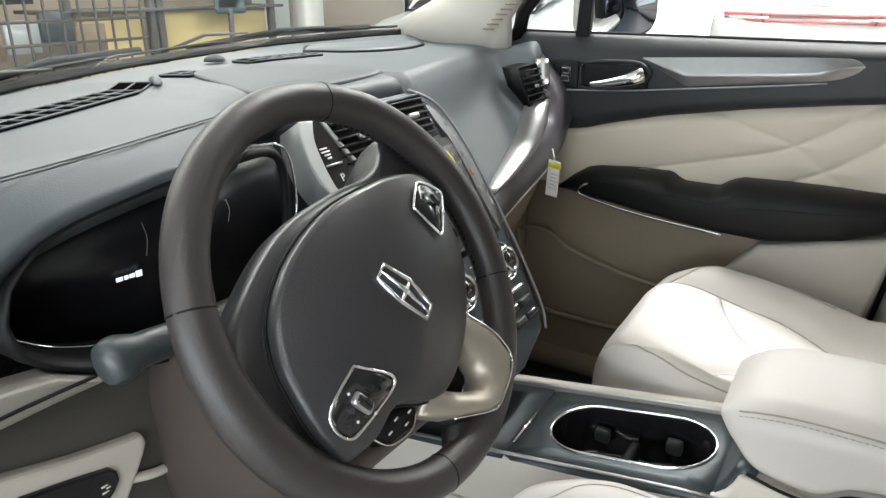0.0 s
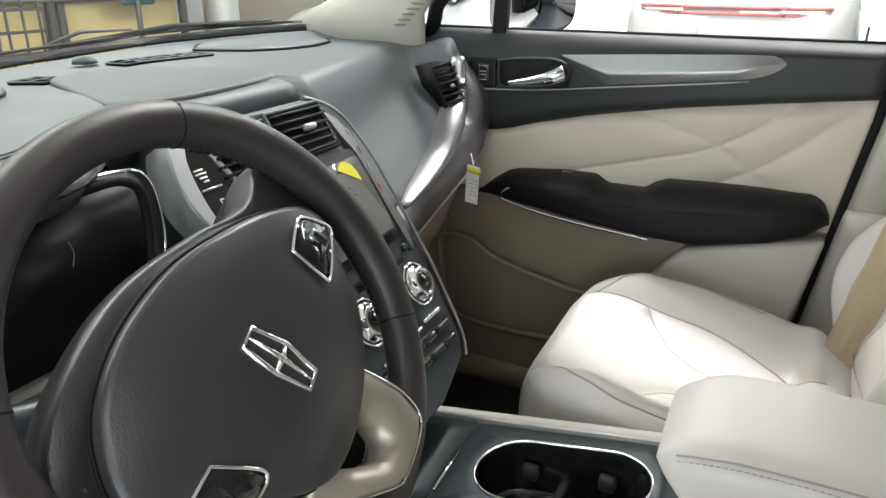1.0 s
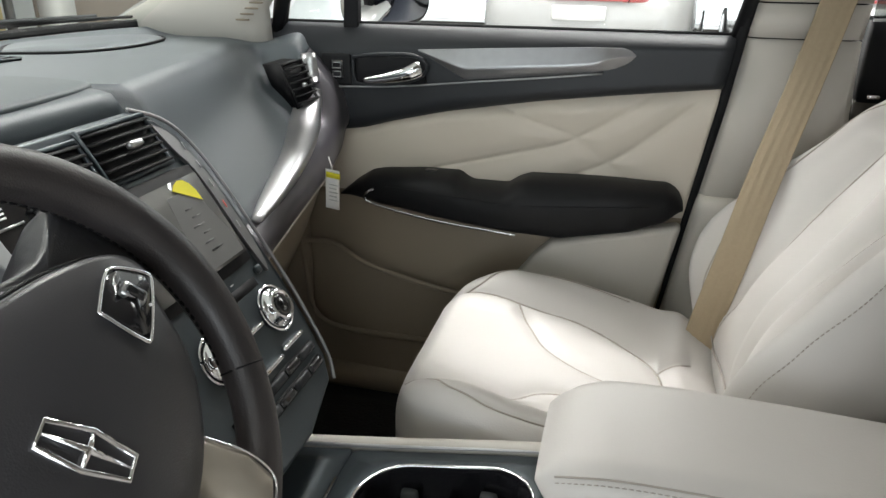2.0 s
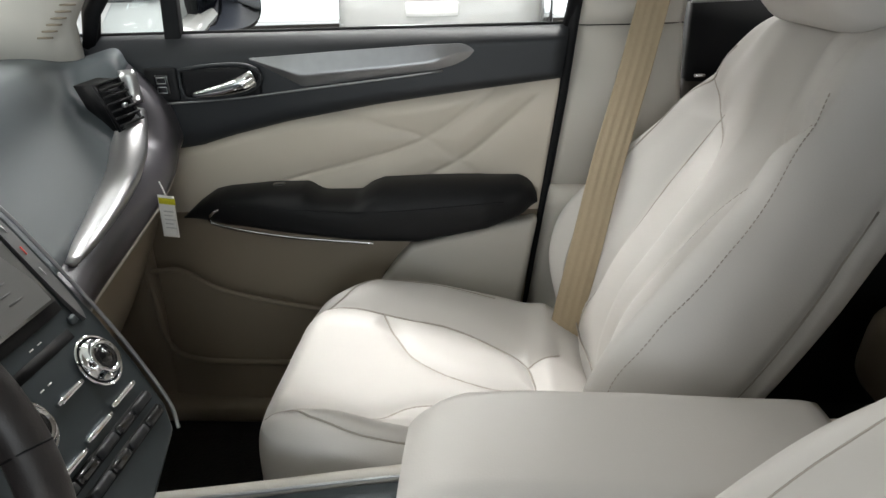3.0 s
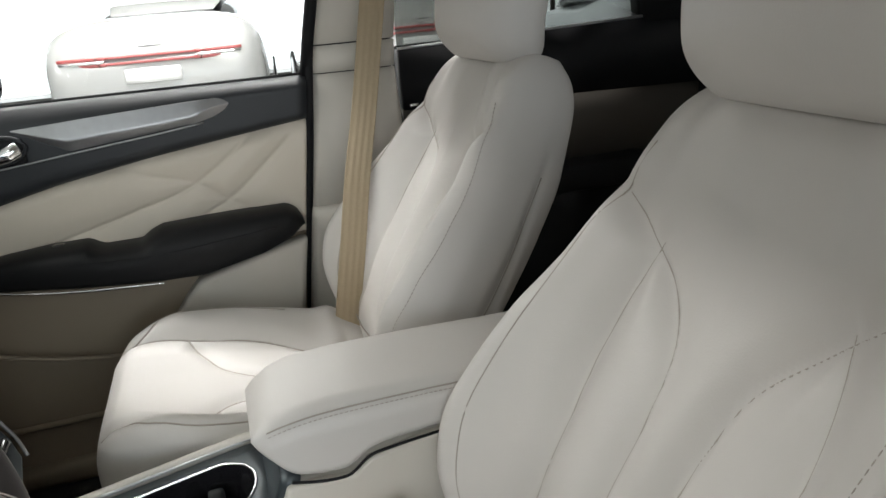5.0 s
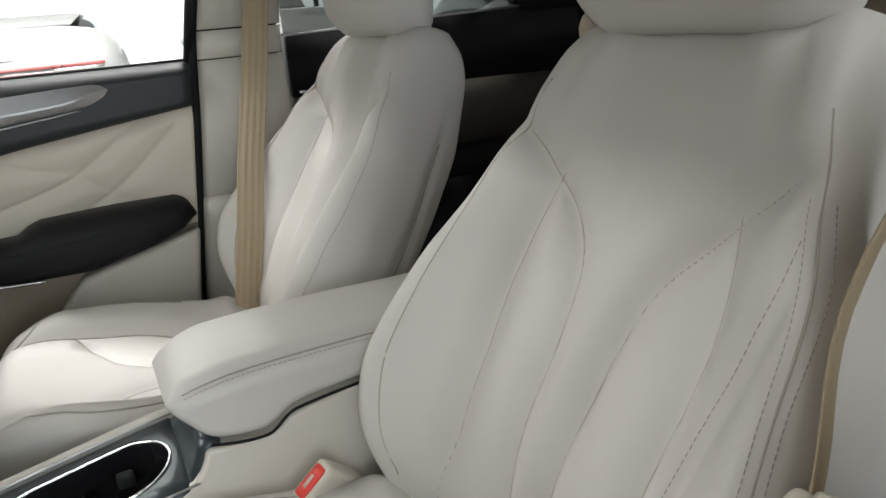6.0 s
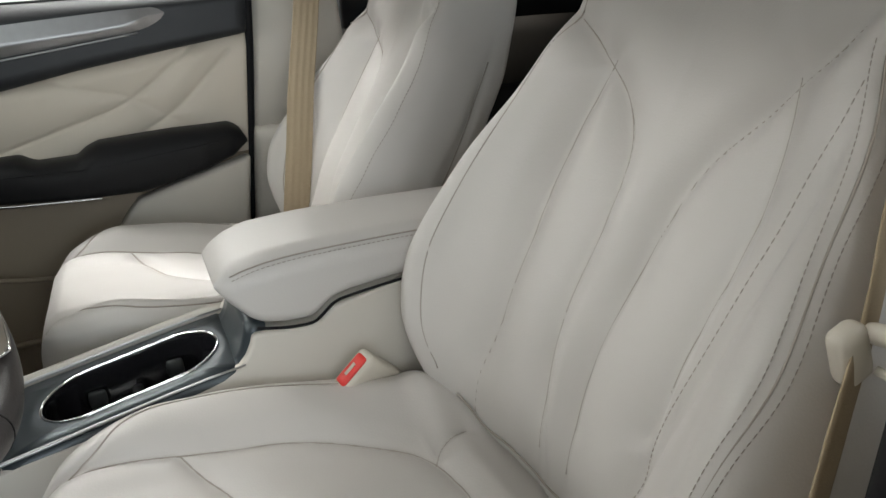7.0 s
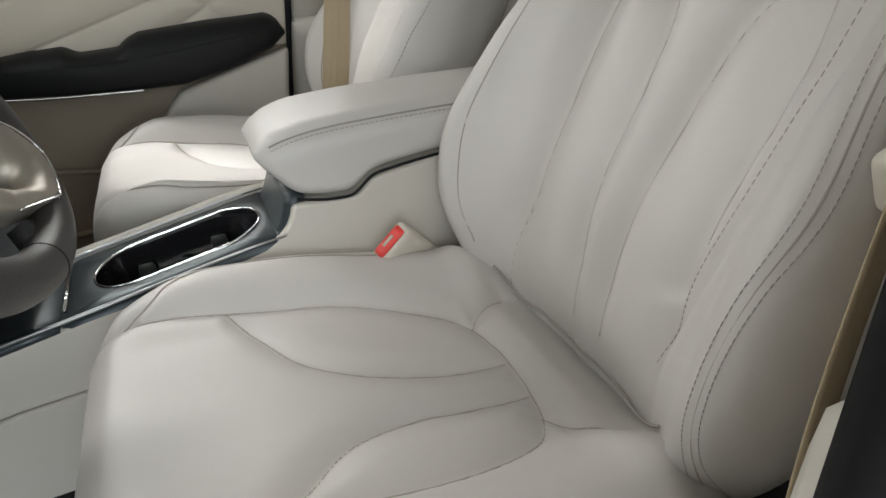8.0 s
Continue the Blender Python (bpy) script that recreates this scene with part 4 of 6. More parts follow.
def stack_plate(left, right, h0, h1):
    """A thin plate on the stack between two edge lines."""
    ring = [tuple(p) for p in cr(left, 24)] + [tuple(p) for p in cr(right, 24)[::-1]]
    return loft([[on_stack(x, u, h) @ Vector((0, 0, 0)) for x, u in ring] for h in (h0, h1)])


shift = part("gear_selector", solid(stack_plate(SEL_IN, SEL_RIGHT, -0.002, 0.006)), GLOSS, stack, "gloss black push-button gear selector", True)
soft(part("selector_edge", solid(stack_plate(SEL_OUT, SEL_IN, -0.030, 0.008)), PALE_SATIN, stack, "pale satin crescent beside the gear selector", True), 0.002, 2)
soft(part("selector_border", solid(stack_plate([(x + 0.001, u) for x, u in SEL_RIGHT], [(x + 0.008, u) for x, u in SEL_RIGHT], -0.002, 0.008)), INLAY, stack, "satin strip", True), 0.001, 2)
for u, x0, x1 in ((0.291, -0.118, -0.092), (0.259, -0.117, -0.094), (0.228, -0.102, -0.078)):
    part("selector_line", move(rbox(x1 - x0, 0.003, 0.0028, 0.0008, (2, 2, 2)), on_stack((x0 + x1) / 2, u, 0.0068)), SATIN, shift)
for dx, u, w in ((-0.003, 0.3115, 0.012), (-0.002, 0.3075, 0.014), (-0.001, 0.3035, 0.010), (0.000, 0.2995, 0.007)):
    part("selector_mark", move(rbox(w, 0.001, 0.0022, 0.0004, (1, 1, 1)), on_stack(-0.107 + dx, u, 0.0066)), WHITE_INK, shift)
for ang in (45, -45):
    part("selector_mark", move(rbox(0.006, 0.001, 0.0012, 0.0003, (1, 1, 1)), on_stack(-0.083, 0.270, 0.0066) @ Matrix.Rotation(radians(ang), 4, "Y")), WHITE_INK, shift)
fc = bpy.data.curves.new("gear_letter", "FONT")
fc.body, fc.size, fc.extrude = "P", 0.013, 0.0004
fo = new("gear_letter", fc)
dg = bpy.context.evaluated_depsgraph_get()
lm = bpy.data.meshes.new_from_object(fo.evaluated_get(dg))
bpy.data.objects.remove(fo)
lm.transform(on_stack(-0.105, 0.270, 0.0068) @ Matrix.Rotation(radians(90), 4, "X"))
lm.materials.clear()
lm.materials.append(WHITE_INK)
lo = new("gear_letter", lm)
lo.parent = shift
part("disc_slot", move(rbox(0.110, 0.004, 0.012, 0.0005, (2, 1, 1)), on_stack(0.070, 0.130, -0.0012)), BLACK, stack)
part("eject_button", move(rbox(0.012, 0.004, 0.010, 0.002, (3, 2, 3)), on_stack(0.138, 0.139, 0.002)), GREYPANEL, stack)
for kx in (0.006, 0.125):
    kn = part("dial_knob", move(loft([[(r * math.cos(a), -h, r * math.sin(a)) for a in np.linspace(0, 6.2832, 36, endpoint=False)] for r, h in ((0.0240, 0), (0.0240, 0.003), (0.0225, 0.0055), (0.0198, 0.0065), (0.0192, 0.0125), (0.0180, 0.0142), (0.0150, 0.0142), (0.0142, 0.0118), (0.001, 0.0115))]), on_stack(kx, 0.091)), CHROME, stack, "polished rotary knob")
    part("knob_cap", move(loft([[(r * math.cos(a), -h, r * math.sin(a)) for a in np.linspace(0, 6.2832, 24, endpoint=False)] for r, h in ((0.0140, 0.0115), (0.0138, 0.0130), (0.0100, 0.0134), (0.0066, 0.0130), (0.0060, 0.0148), (0.0005, 0.0150))]), on_stack(kx, 0.091)), GLOSS, kn)
    part("knob_ring", move(tube([(0.0275 * math.cos(a), -0.002, 0.0275 * math.sin(a)) for a in np.linspace(0, 6.2832, 40, endpoint=False)], 0.0018, 6, True), on_stack(kx, 0.091)), CHROME, kn)
for x0, x1, u in ((0.046, 0.088, 0.089), (0.040, 0.086, 0.0455), (0.092, 0.138, 0.049), (-0.012, 0.034, 0.042)):
    part("chrome_key", move(rbox(x1 - x0, 0.008, 0.006, 0.0025, (5, 3, 3)), on_stack((x0 + x1) / 2, u, 0.003)), CHROME, stack)
for r, u in enumerate((0.028, 0.008)):
    part("key_row_bed", move(rbox(0.175, 0.004, 0.0135, 0.001, (2, 1, 1)), on_stack(0.055, u, 0.001)), BLACK, stack)
    for k in range(5):
        part("climate_key", move(rbox(0.0325, 0.006, 0.0100, 0.002, (4, 2, 3)), on_stack(-0.0165 + 0.0358 * k, u, 0.003)), GLOSS if (k + r) % 2 else SILL, stack)
for dx, u in ((0.048, 0.108), (0.060, 0.108), (0.072, 0.142), (0.085, 0.142)):
    part("key_mark", move(rbox(0.006, 0.001, 0.0016, 0.0004, (1, 1, 1)), on_stack(dx, u, 0.0006)), WHITE_INK, stack)

# price tag under the dash
tag = thing("hang_tag", "white card tag with yellow band hanging from the dash edge", "tag")
part("card", sheet(np.linspace(0, 1, 6), np.linspace(0, 1, 10), lambda a, b: Vector((0.462 + 0.008 * a + 0.020 * b, 0.648 - 0.021 * a + 0.012 * b, 0.907 - 0.074 * b - 0.006 * a + 0.002 * math.sin(5 * b))), 0.0008, (0, -1, 0)), PAPER, tag)
part("card_band", sheet(np.linspace(0, 1, 6), np.linspace(0.08, 0.24, 3), lambda a, b: Vector((0.462 + 0.008 * a + 0.020 * b - 0.0008, 0.6465 - 0.021 * a + 0.012 * b, 0.907 - 0.074 * b - 0.006 * a + 0.002 * math.sin(5 * b))), 0.0008, (0, -1, 0)), YELLOW, tag)
for k in range(5):
    part("card_print", sheet(np.linspace(0.2, 0.85 - 0.1 * (k % 2), 4), np.linspace(0.40 + 0.09 * k, 0.425 + 0.09 * k, 2), lambda a, b: Vector((0.462 + 0.008 * a + 0.020 * b - 0.0006, 0.6465 - 0.021 * a + 0.012 * b, 0.907 - 0.074 * b - 0.006 * a + 0.002 * math.sin(5 * b))), 0.0004, (0, -1, 0)), mat("faint_print", (0.5, 0.5, 0.5), 0.7, bump=0) if k == 0 else bpy.data.materials["faint_print"], tag)
part("tag_string", tube([(0.470, 0.645, 0.925), (0.468, 0.640, 0.912), (0.468, 0.638, 0.904)], 0.0012, 5), PAPER, tag)

# ---- steering wheel ----
wheel = thing("steering_wheel", "dark leather steering wheel with airbag hub, turned off centre", "steering wheel")
WT, WY = 0.53, -0.046
w_n = Vector((math.sin(WY) * math.cos(WT), -math.cos(WT) * math.cos(WY), math.sin(WT)))
w_1 = Vector((math.cos(WY), math.sin(WY), 0))
w_2 = w_n.cross(w_1)
WM = Matrix((w_1, w_2, w_n)).transposed().to_4x4()
WM.translation = (-0.339, 0.461, 0.990)
WR = WM @ Matrix.Rotation(radians(33.5), 4, "Z")


def rim_r(a):
    return 0.0155 + 0.0022 * math.exp(-((math.cos(a) ** 2 - 1) / 0.4) ** 2)


RIM_R = 0.158
angs = np.linspace(0, 2 * math.pi, 120, endpoint=False)
rim = part("rim", move(tube([(RIM_R * math.cos(a), RIM_R * math.sin(a), 0) for a in angs], [rim_r(a) for a in angs], 20, True), WR), WHEEL_LEATHER, wheel, "leather-wrapped rim")
for a in (133, -50.5, 44, -130):
    c, s = math.cos(radians(a)), math.sin(radians(a))
    rr = rim_r(radians(a)) - 0.0003
    part("rim_seam", move(tube([((RIM_R + rr * math.cos(b)) * c, (RIM_R + rr * math.cos(b)) * s, rr * math.sin(b)) for b in np.linspace(0, 6.2832, 24, endpoint=False)], 0.0009, 5, True), WR), BLACK, rim)
inner = [Vector(((RIM_R - 0.0178 * math.cos(0.3)) * math.cos(a), (RIM_R - 0.0178 * math.cos(0.3)) * math.sin(a), -0.004)) for a in np.linspace(radians(-48), radians(40), 40)]
part("rim_lacing", move(stitches(inner, 0.006, 0.0011), WR), BLACK, rim)
# the airbag cover, wide at its wings, on a darker surround that runs out to the rim
hub_o = cr([(-0.143, -0.024), (-0.136, 0.006), (-0.123, 0.032), (-0.106, 0.053), (-0.078, 0.070), (-0.034, 0.077), (0.018, 0.069), (0.070, 0.044), (0.104, 0.020), (0.122, 0.000), (0.122, -0.020), (0.100, -0.034), (0.074, -0.070), (0.024, -0.100), (-0.015, -0.102), (-0.048, -0.092), (-0.070, -0.070), (-0.092, -0.040), (-0.120, -0.036), (-0.143, -0.024)], 120)[:-1]
hx, hy = -0.010, -0.010


def dome(x, y):
    """Height of the cover over the wheel's plane."""
    r = min(1.0, math.hypot((x - hx) / 0.155, (y - hy) / 0.098))
    return 0.034 - 0.030 * r ** 2.4


def cover_ring(k, drop):
    ring = [(hx + (a - hx) * k, hy + (b - hy) * k) for a, b in hub_o]
    return [(a, b, dome(a, b) - drop) for a, b in ring]


hub = part("hub", move(loft([cover_ring(0.985, 0.040), cover_ring(1.0, 0.012), cover_ring(0.998, 0.004), cover_ring(0.985, 0.0)] + [cover_ring(k, 0.0) for k in (0.95, 0.9, 0.82, 0.72, 0.6, 0.45, 0.3, 0.15, 0.02)]), WR), HUB, wheel, "domed airbag cover")
part("hub_seam", move(tube([(hx + (a - hx) * 1.006, hy + (b - hy) * 1.006, dome(a, b) - 0.009) for a, b in hub_o], 0.0015, 6, True), WR), BLACK, hub)
sur = cr([(-0.150, -0.030), (-0.150, 0.020), (-0.142, 0.055), (-0.112, 0.078), (-0.070, 0.088), (-0.005, 0.085), (0.062, 0.058), (0.104, 0.036), (0.148, 0.040), (0.150, 0.000), (0.146, -0.036), (0.104, -0.040), (0.060, -0.074), (0.0, -0.088), (-0.060, -0.070), (-0.110, -0.048), (-0.150, -0.030)], 120)[:-1]
part("surround", move(loft([[(a * k, b * k, h) for a, b in sur] for k, h in ((0.80, -0.055), (0.97, -0.038), (1.0, -0.022), (0.99, -0.012), (0.95, -0.006), (0.80, -0.004), (0.02, -0.004))]), WR), HUB, wheel, "charcoal spoke surround behind the airbag cover")
for sg in (-1, 1):
    ox = -0.010
    po = [(ox + sg * x, y) for x, y in (((0.076, 0.008), (0.104, 0.009), (0.114, 0.003), (0.124, -0.018), (0.117, -0.023), (0.078, -0.027), (0.073, -0.020)) if sg > 0 else ((0.079, 0.0085), (0.105, 0.0095), (0.116, 0.006), (0.121, -0.004), (0.120, -0.014), (0.112, -0.019), (0.078, -0.027), (0.069, -0.025), (0.070, -0.016)))]
    px, py = ox + sg * 0.098, -0.008

    def pad_ring(k, h):
        return [(px + (a - px) * k, py + (b - py) * k, dome(a, b) + h) for a, b in po]
    pd = part("button_pad", move(loft([pad_ring(1.0, -0.010), pad_ring(1.0, 0.002), pad_ring(0.9, 0.0035), pad_ring(0.05, 0.005)]), WR), GLOSS, wheel, "gloss black thumb pad in a chrome frame")
    part("pad_frame", move(tube([tuple(v) for v in cr(pad_ring(1.02, 0.0025) + pad_ring(1.02, 0.0025)[:1], 60)[:-1]], 0.0014, 6, True), WR), CHROME, pd, "chrome pad frame")
    part("pad_key", move(rbox(0.010, 0.017, 0.006, 0.002, (3, 4, 3)), WR @ Matrix.Translation((px, py, dome(px, py) + 0.006))), SATIN, pd)
    part("pad_key_face", move(rbox(0.007, 0.013, 0.004, 0.0015, (3, 4, 3)), WR @ Matrix.Translation((px, py, dome(px, py) + 0.0082))), GLOSS, pd)
    for dx, dy in ((0.013, -0.002), (-0.013, 0.0), (0, 0.0125), (0, -0.0135)):
        part("pad_mark", move(rbox(0.0022, 0.0022, 0.001, 0.0004, (1, 1, 1)), WR @ Matrix.Translation((px + sg * dx, py + dy, dome(px, py) + 0.0052)) @ Matrix.Rotation(0.785, 4, "Z")), WHITE_INK, pd)
    bo = [(ox + sg * x, y) for x, y in ((0.086, -0.036), (0.104, -0.036), (0.100, -0.058), (0.078, -0.073), (0.062, -0.071), (0.070, -0.046))]
    bb = part("button_block", move(loft([[(ox + sg * 0.083 + (a - ox - sg * 0.083) * k, -0.054 + (b + 0.054) * k, h) for a, b in bo] for k, h in ((1.0, -0.012), (1.0, 0.006), (0.93, 0.009), (0.05, 0.010))]), WR), BLACK, wheel, "black button block")
    part("block_edge", move(tube(cr([(ox + sg * 0.104, -0.040, 0.006), (ox + sg * 0.100, -0.059, 0.006), (ox + sg * 0.079, -0.074, 0.006), (ox + sg * 0.064, -0.073, 0.006)], 20), 0.0012, 6), WR), CHROME, bb)
    for kx, ky in ((0.096, -0.042), (0.084, -0.042), (0.094, -0.053), (0.082, -0.054), (0.080, -0.065), (0.070, -0.064)):
        part("block_mark", move(rbox(0.0048, 0.0014, 0.0006, 0.0002, (1, 1, 1)), WR @ Matrix.Translation((ox + sg * kx, ky, 0.0103)) @ Matrix.Rotation(0.4 * sg, 4, "Z")), WHITE_INK, bb)
# lower spoke: champagne loop with an opening
lo_o = [(-0.076, -0.076), (-0.060, -0.112), (-0.038, -0.142), (-0.026, -0.151), (0.004, -0.156), (0.024, -0.152), (0.032, -0.126), (0.034, -0.092)]
lo_i = [(-0.040, -0.100), (-0.034, -0.112), (-0.026, -0.126), (-0.018, -0.134), (-0.008, -0.135), (-0.002, -0.132), (0.002, -0.122), (0.003, -0.106)]
part("lower_spoke", move(loft([[(*p, -0.014) for p in lo_i], [(*p, 0.002) for p in lo_i], [(a * 0.75 + c * 0.25, b * 0.75 + d * 0.25, 0.009) for (a, b), (c, d) in zip(lo_i, lo_o)], [(a * 0.15 + c * 0.85, b * 0.15 + d * 0.85, 0.0185 if d < -0.12 else 0.010) for (a, b), (c, d) in zip(lo_i, lo_o)], [(a, b, 0.0165 if b < -0.12 else 0.006) for a, b in lo_o], [(*p, -0.010) for p in lo_o], [(*p, -0.014) for p in lo_i]], True, False), WR), BRONZE, wheel, "satin champagne lower spoke with an opening")
part("spoke_edge", move(tube(cr([(a, b, 0.0172 if b < -0.12 else 0.008) for a, b in lo_o[1:]], 40), 0.0010, 6), WR), CHROME, wheel)
part("spoke_backing", move(loft([[(a, b, h) for a, b in lo_i] for h in (-0.030, -0.016)]), WR), BLACK, wheel)
part("lower_leg", move(loft([[(a, b, h) for a, b in ((-0.100, -0.135), (-0.062, -0.118), (-0.045, -0.140), (-0.060, -0.160))] for h in (-0.012, 0.002)]), WR), HUB, wheel)
part("badge", move(merged(*[tube([Vector((-0.012 + a, -0.008 + b, dome(-0.012 + a, -0.008 + b) + 0.0008)) for a, b in pp], 0.0020, 6, True) for pp in ([(-0.0070, 0.026), (0.0070, 0.026), (0.0108, 0.0), (0.0070, -0.028), (-0.0070, -0.028), (-0.0108, 0.0)],)], tube([(-0.012, 0.017, 0.0340), (-0.012, -0.008, 0.0355), (-0.012, -0.037, 0.0325)], [0.001, 0.0026, 0.001], 6), tube([(-0.0225, -0.008, 0.0350), (-0.012, -0.008, 0.0356), (-0.0015, -0.008, 0.0350)], [0.0012, 0.0026, 0.0012], 6)), WR), CHROME, wheel, "chrome framed badge")
# column
part("column_shroud", move(rbox(0.20, 0.24, 0.17, 0.035, (10, 12, 8)), WM @ Matrix.Translation((0.0, -0.055, -0.155)) @ Matrix.Rotation(radians(90), 4, "X")), mat("brown_column_plastic", (0.06, 0.048, 0.042), 0.5, var=0.05, grain=700, bump=0.1), wheel, "dark brown steering column shroud")
part("stalk", move(tube(cr([(-0.06, 0.010, -0.080), (-0.12, 0.026, -0.075), (-0.165, 0.030, -0.066), (-0.188, 0.030, -0.062)], 20), [0.010, *[0.0125] * 15, 0.0145, 0.0165, 0.0165, 0.014], 14, squash=0.75), WM), mat("blue_black_stalk", (0.045, 0.055, 0.06), 0.35, bump=0), wheel, "dark control stalk")

# ---- centre console ----
console = thing("centre_console", "cream console with blue-grey cup holder panel and padded lid", "console")


def con_z(y):
    return table(y, [(0.215, 0.722), (0.27, 0.714), (0.40, 0.692), (0.45, 0.684), (0.51, 0.675), (0.72, 0.640)])


con_prof = [(0.74, 0.34), (0.74, 0.633), (0.51, 0.668), (0.428, 0.682), (0.374, 0.689), (0.297, 0.701), (0.255, 0.708), (0.230, 0.714), (0.212, 0.724), (0.202, 0.734), (0.196, 0.745), (0.192, 0.757), (0.118, 0.752), (0.100, 0.768), (0.0, 0.783), (-0.30, 0.80), (-0.30, 0.34)]
part("console_core", slab([(0.74, 0.34), (0.74, 0.56), (0.20, 0.60), (0.192, 0.735), (0.186, 0.756), (0.118, 0.752), (0.100, 0.768), (0.0, 0.783), (-0.30, 0.80), (-0.30, 0.34)], 0.154, "x", -0.094), BEIGE, console)
for nm, sx in (("near_side", -0.108), ("far_side", 0.060)):
    soft(part(nm, slab(con_prof, 0.014, "x", sx), BEIGE, console, "cream moulded console side"), 0.005, 3)
soft(part("lower_side", slab([(0.74, 0.34), (0.74, 0.560), (0.52, 0.597), (0.44, 0.603), (0.30, 0.600), (0.20, 0.585), (0.20, 0.34)], 0.008, "x", -0.1165), BEIGE, console, "cream lower console side, slightly proud", True), 0.004, 3)
part("carpet_side", slab([(0.74, 0.34), (0.74, 0.470), (0.50, 0.482), (0.20, 0.470), (0.20, 0.34)], 0.006, "x", -0.1225), CARPET, console, "black carpet along the foot of the console", True)
st = []
for k in range(64):
    a = 2 * math.pi * k / 64
    st.append((0.052 * math.cos(a), 0.052 * math.sin(a) + (0.042 if math.sin(a) >= 0 else -0.042)))
CCX, CCY = -0.025, 0.322


def rect_pt(a, hx_, hy0, hy1):
    c, s = math.cos(a), math.sin(a)
    hy_ = hy1 if s > 0 else hy0
    k = min(hx_ / max(abs(c), 1e-6), hy_ / max(abs(s), 1e-6))
    return c * k, s * k


outer = []
for (a, b) in st:
    an = math.atan2(b, a)
    outer.append(rect_pt(an, 0.082, 0.110, 0.128))


def cz(x, y, h=0.0):
    return (CCX + x, CCY + y, con_z(CCY + y) + h)


plate = part("cup_panel", loft([[cz(x, y, -0.012) for x, y in outer], [cz(x, y, 0.0) for x, y in outer], [cz(x * 1.12, y * 1.07, 0.003) for x, y in st], [cz(x * 1.03, y * 1.02, 0.002) for x, y in st]], True, False), GREYPANEL, console, "blue-grey satin panel round the cup holder")
part("cup_ring", tube([cz(x * 1.05, y * 1.03, 0.003) for x, y in st], 0.0019, 8, True), CHROME, plate, "bright cup holder ring")
part("cup_well", loft([[cz(x * k, y * k2, h) for x, y in st] for k, k2, h in ((1.03, 1.02, 0.002), (1.0, 1.0, -0.005), (0.95, 0.97, -0.06), (0.85, 0.9, -0.065), (0.02, 0.02, -0.066))], True, False), GLOSS, plate, "black cup well")
part("cup_divider", move(rbox(0.075, 0.014, 0.035, 0.005, (5, 3, 4)), Matrix.Translation((CCX, CCY, con_z(CCY) - 0.045))), BLACK, plate)
for dy in (-0.045, 0.045):
    part("cup_grip", move(rbox(0.012, 0.020, 0.020, 0.004, (3, 3, 3)), Matrix.Translation((CCX + 0.040, CCY + dy, con_z(CCY + dy) - 0.03))), mat("grey_rubber_grip", (0.05, 0.055, 0.055), 0.6, bump=0) if dy < 0 else bpy.data.materials["grey_rubber_grip"], plate)
front = part("front_panel", sheet(np.linspace(-0.107, 0.057, 8), np.linspace(0.452, 0.74, 8), lambda x, y: Vector((x, y, con_z(y) + 0.001)), -0.012, (0, 0, 1)), GREYPANEL, console, "sliding tray door in blue-grey")
part("tray_pull", tube([(-0.085, 0.447, con_z(0.447) + 0.004), (0.0, 0.449, con_z(0.447) + 0.004)], 0.0025, 6), CHROME, front)
part("rear_rise", sheet(np.linspace(-0.100, 0.050, 8), np.linspace(0, 1, 10), lambda x, v: Vector((x, 0.216 - 0.020 * v, 0.721 + 0.008 * v + 0.034 * v * v)), -0.02, (0, 1, 0)), GREYPANEL, console)
for sx, mt in ((-0.1085, SATIN), (0.062, SATIN)):
    part("side_line", tube([(sx, y, con_z(y) + 0.003) for y in np.linspace(0.205, 0.74, 14)], [0.0012 + 0.0012 * min(1, k / 5) for k in range(14)], 6), mt, console)
part("far_rail", tube([(0.071, y, con_z(y) - 0.002) for y in np.linspace(0.19, 0.74, 14)], 0.010, 10), BEIGE, console, "cream side rail")


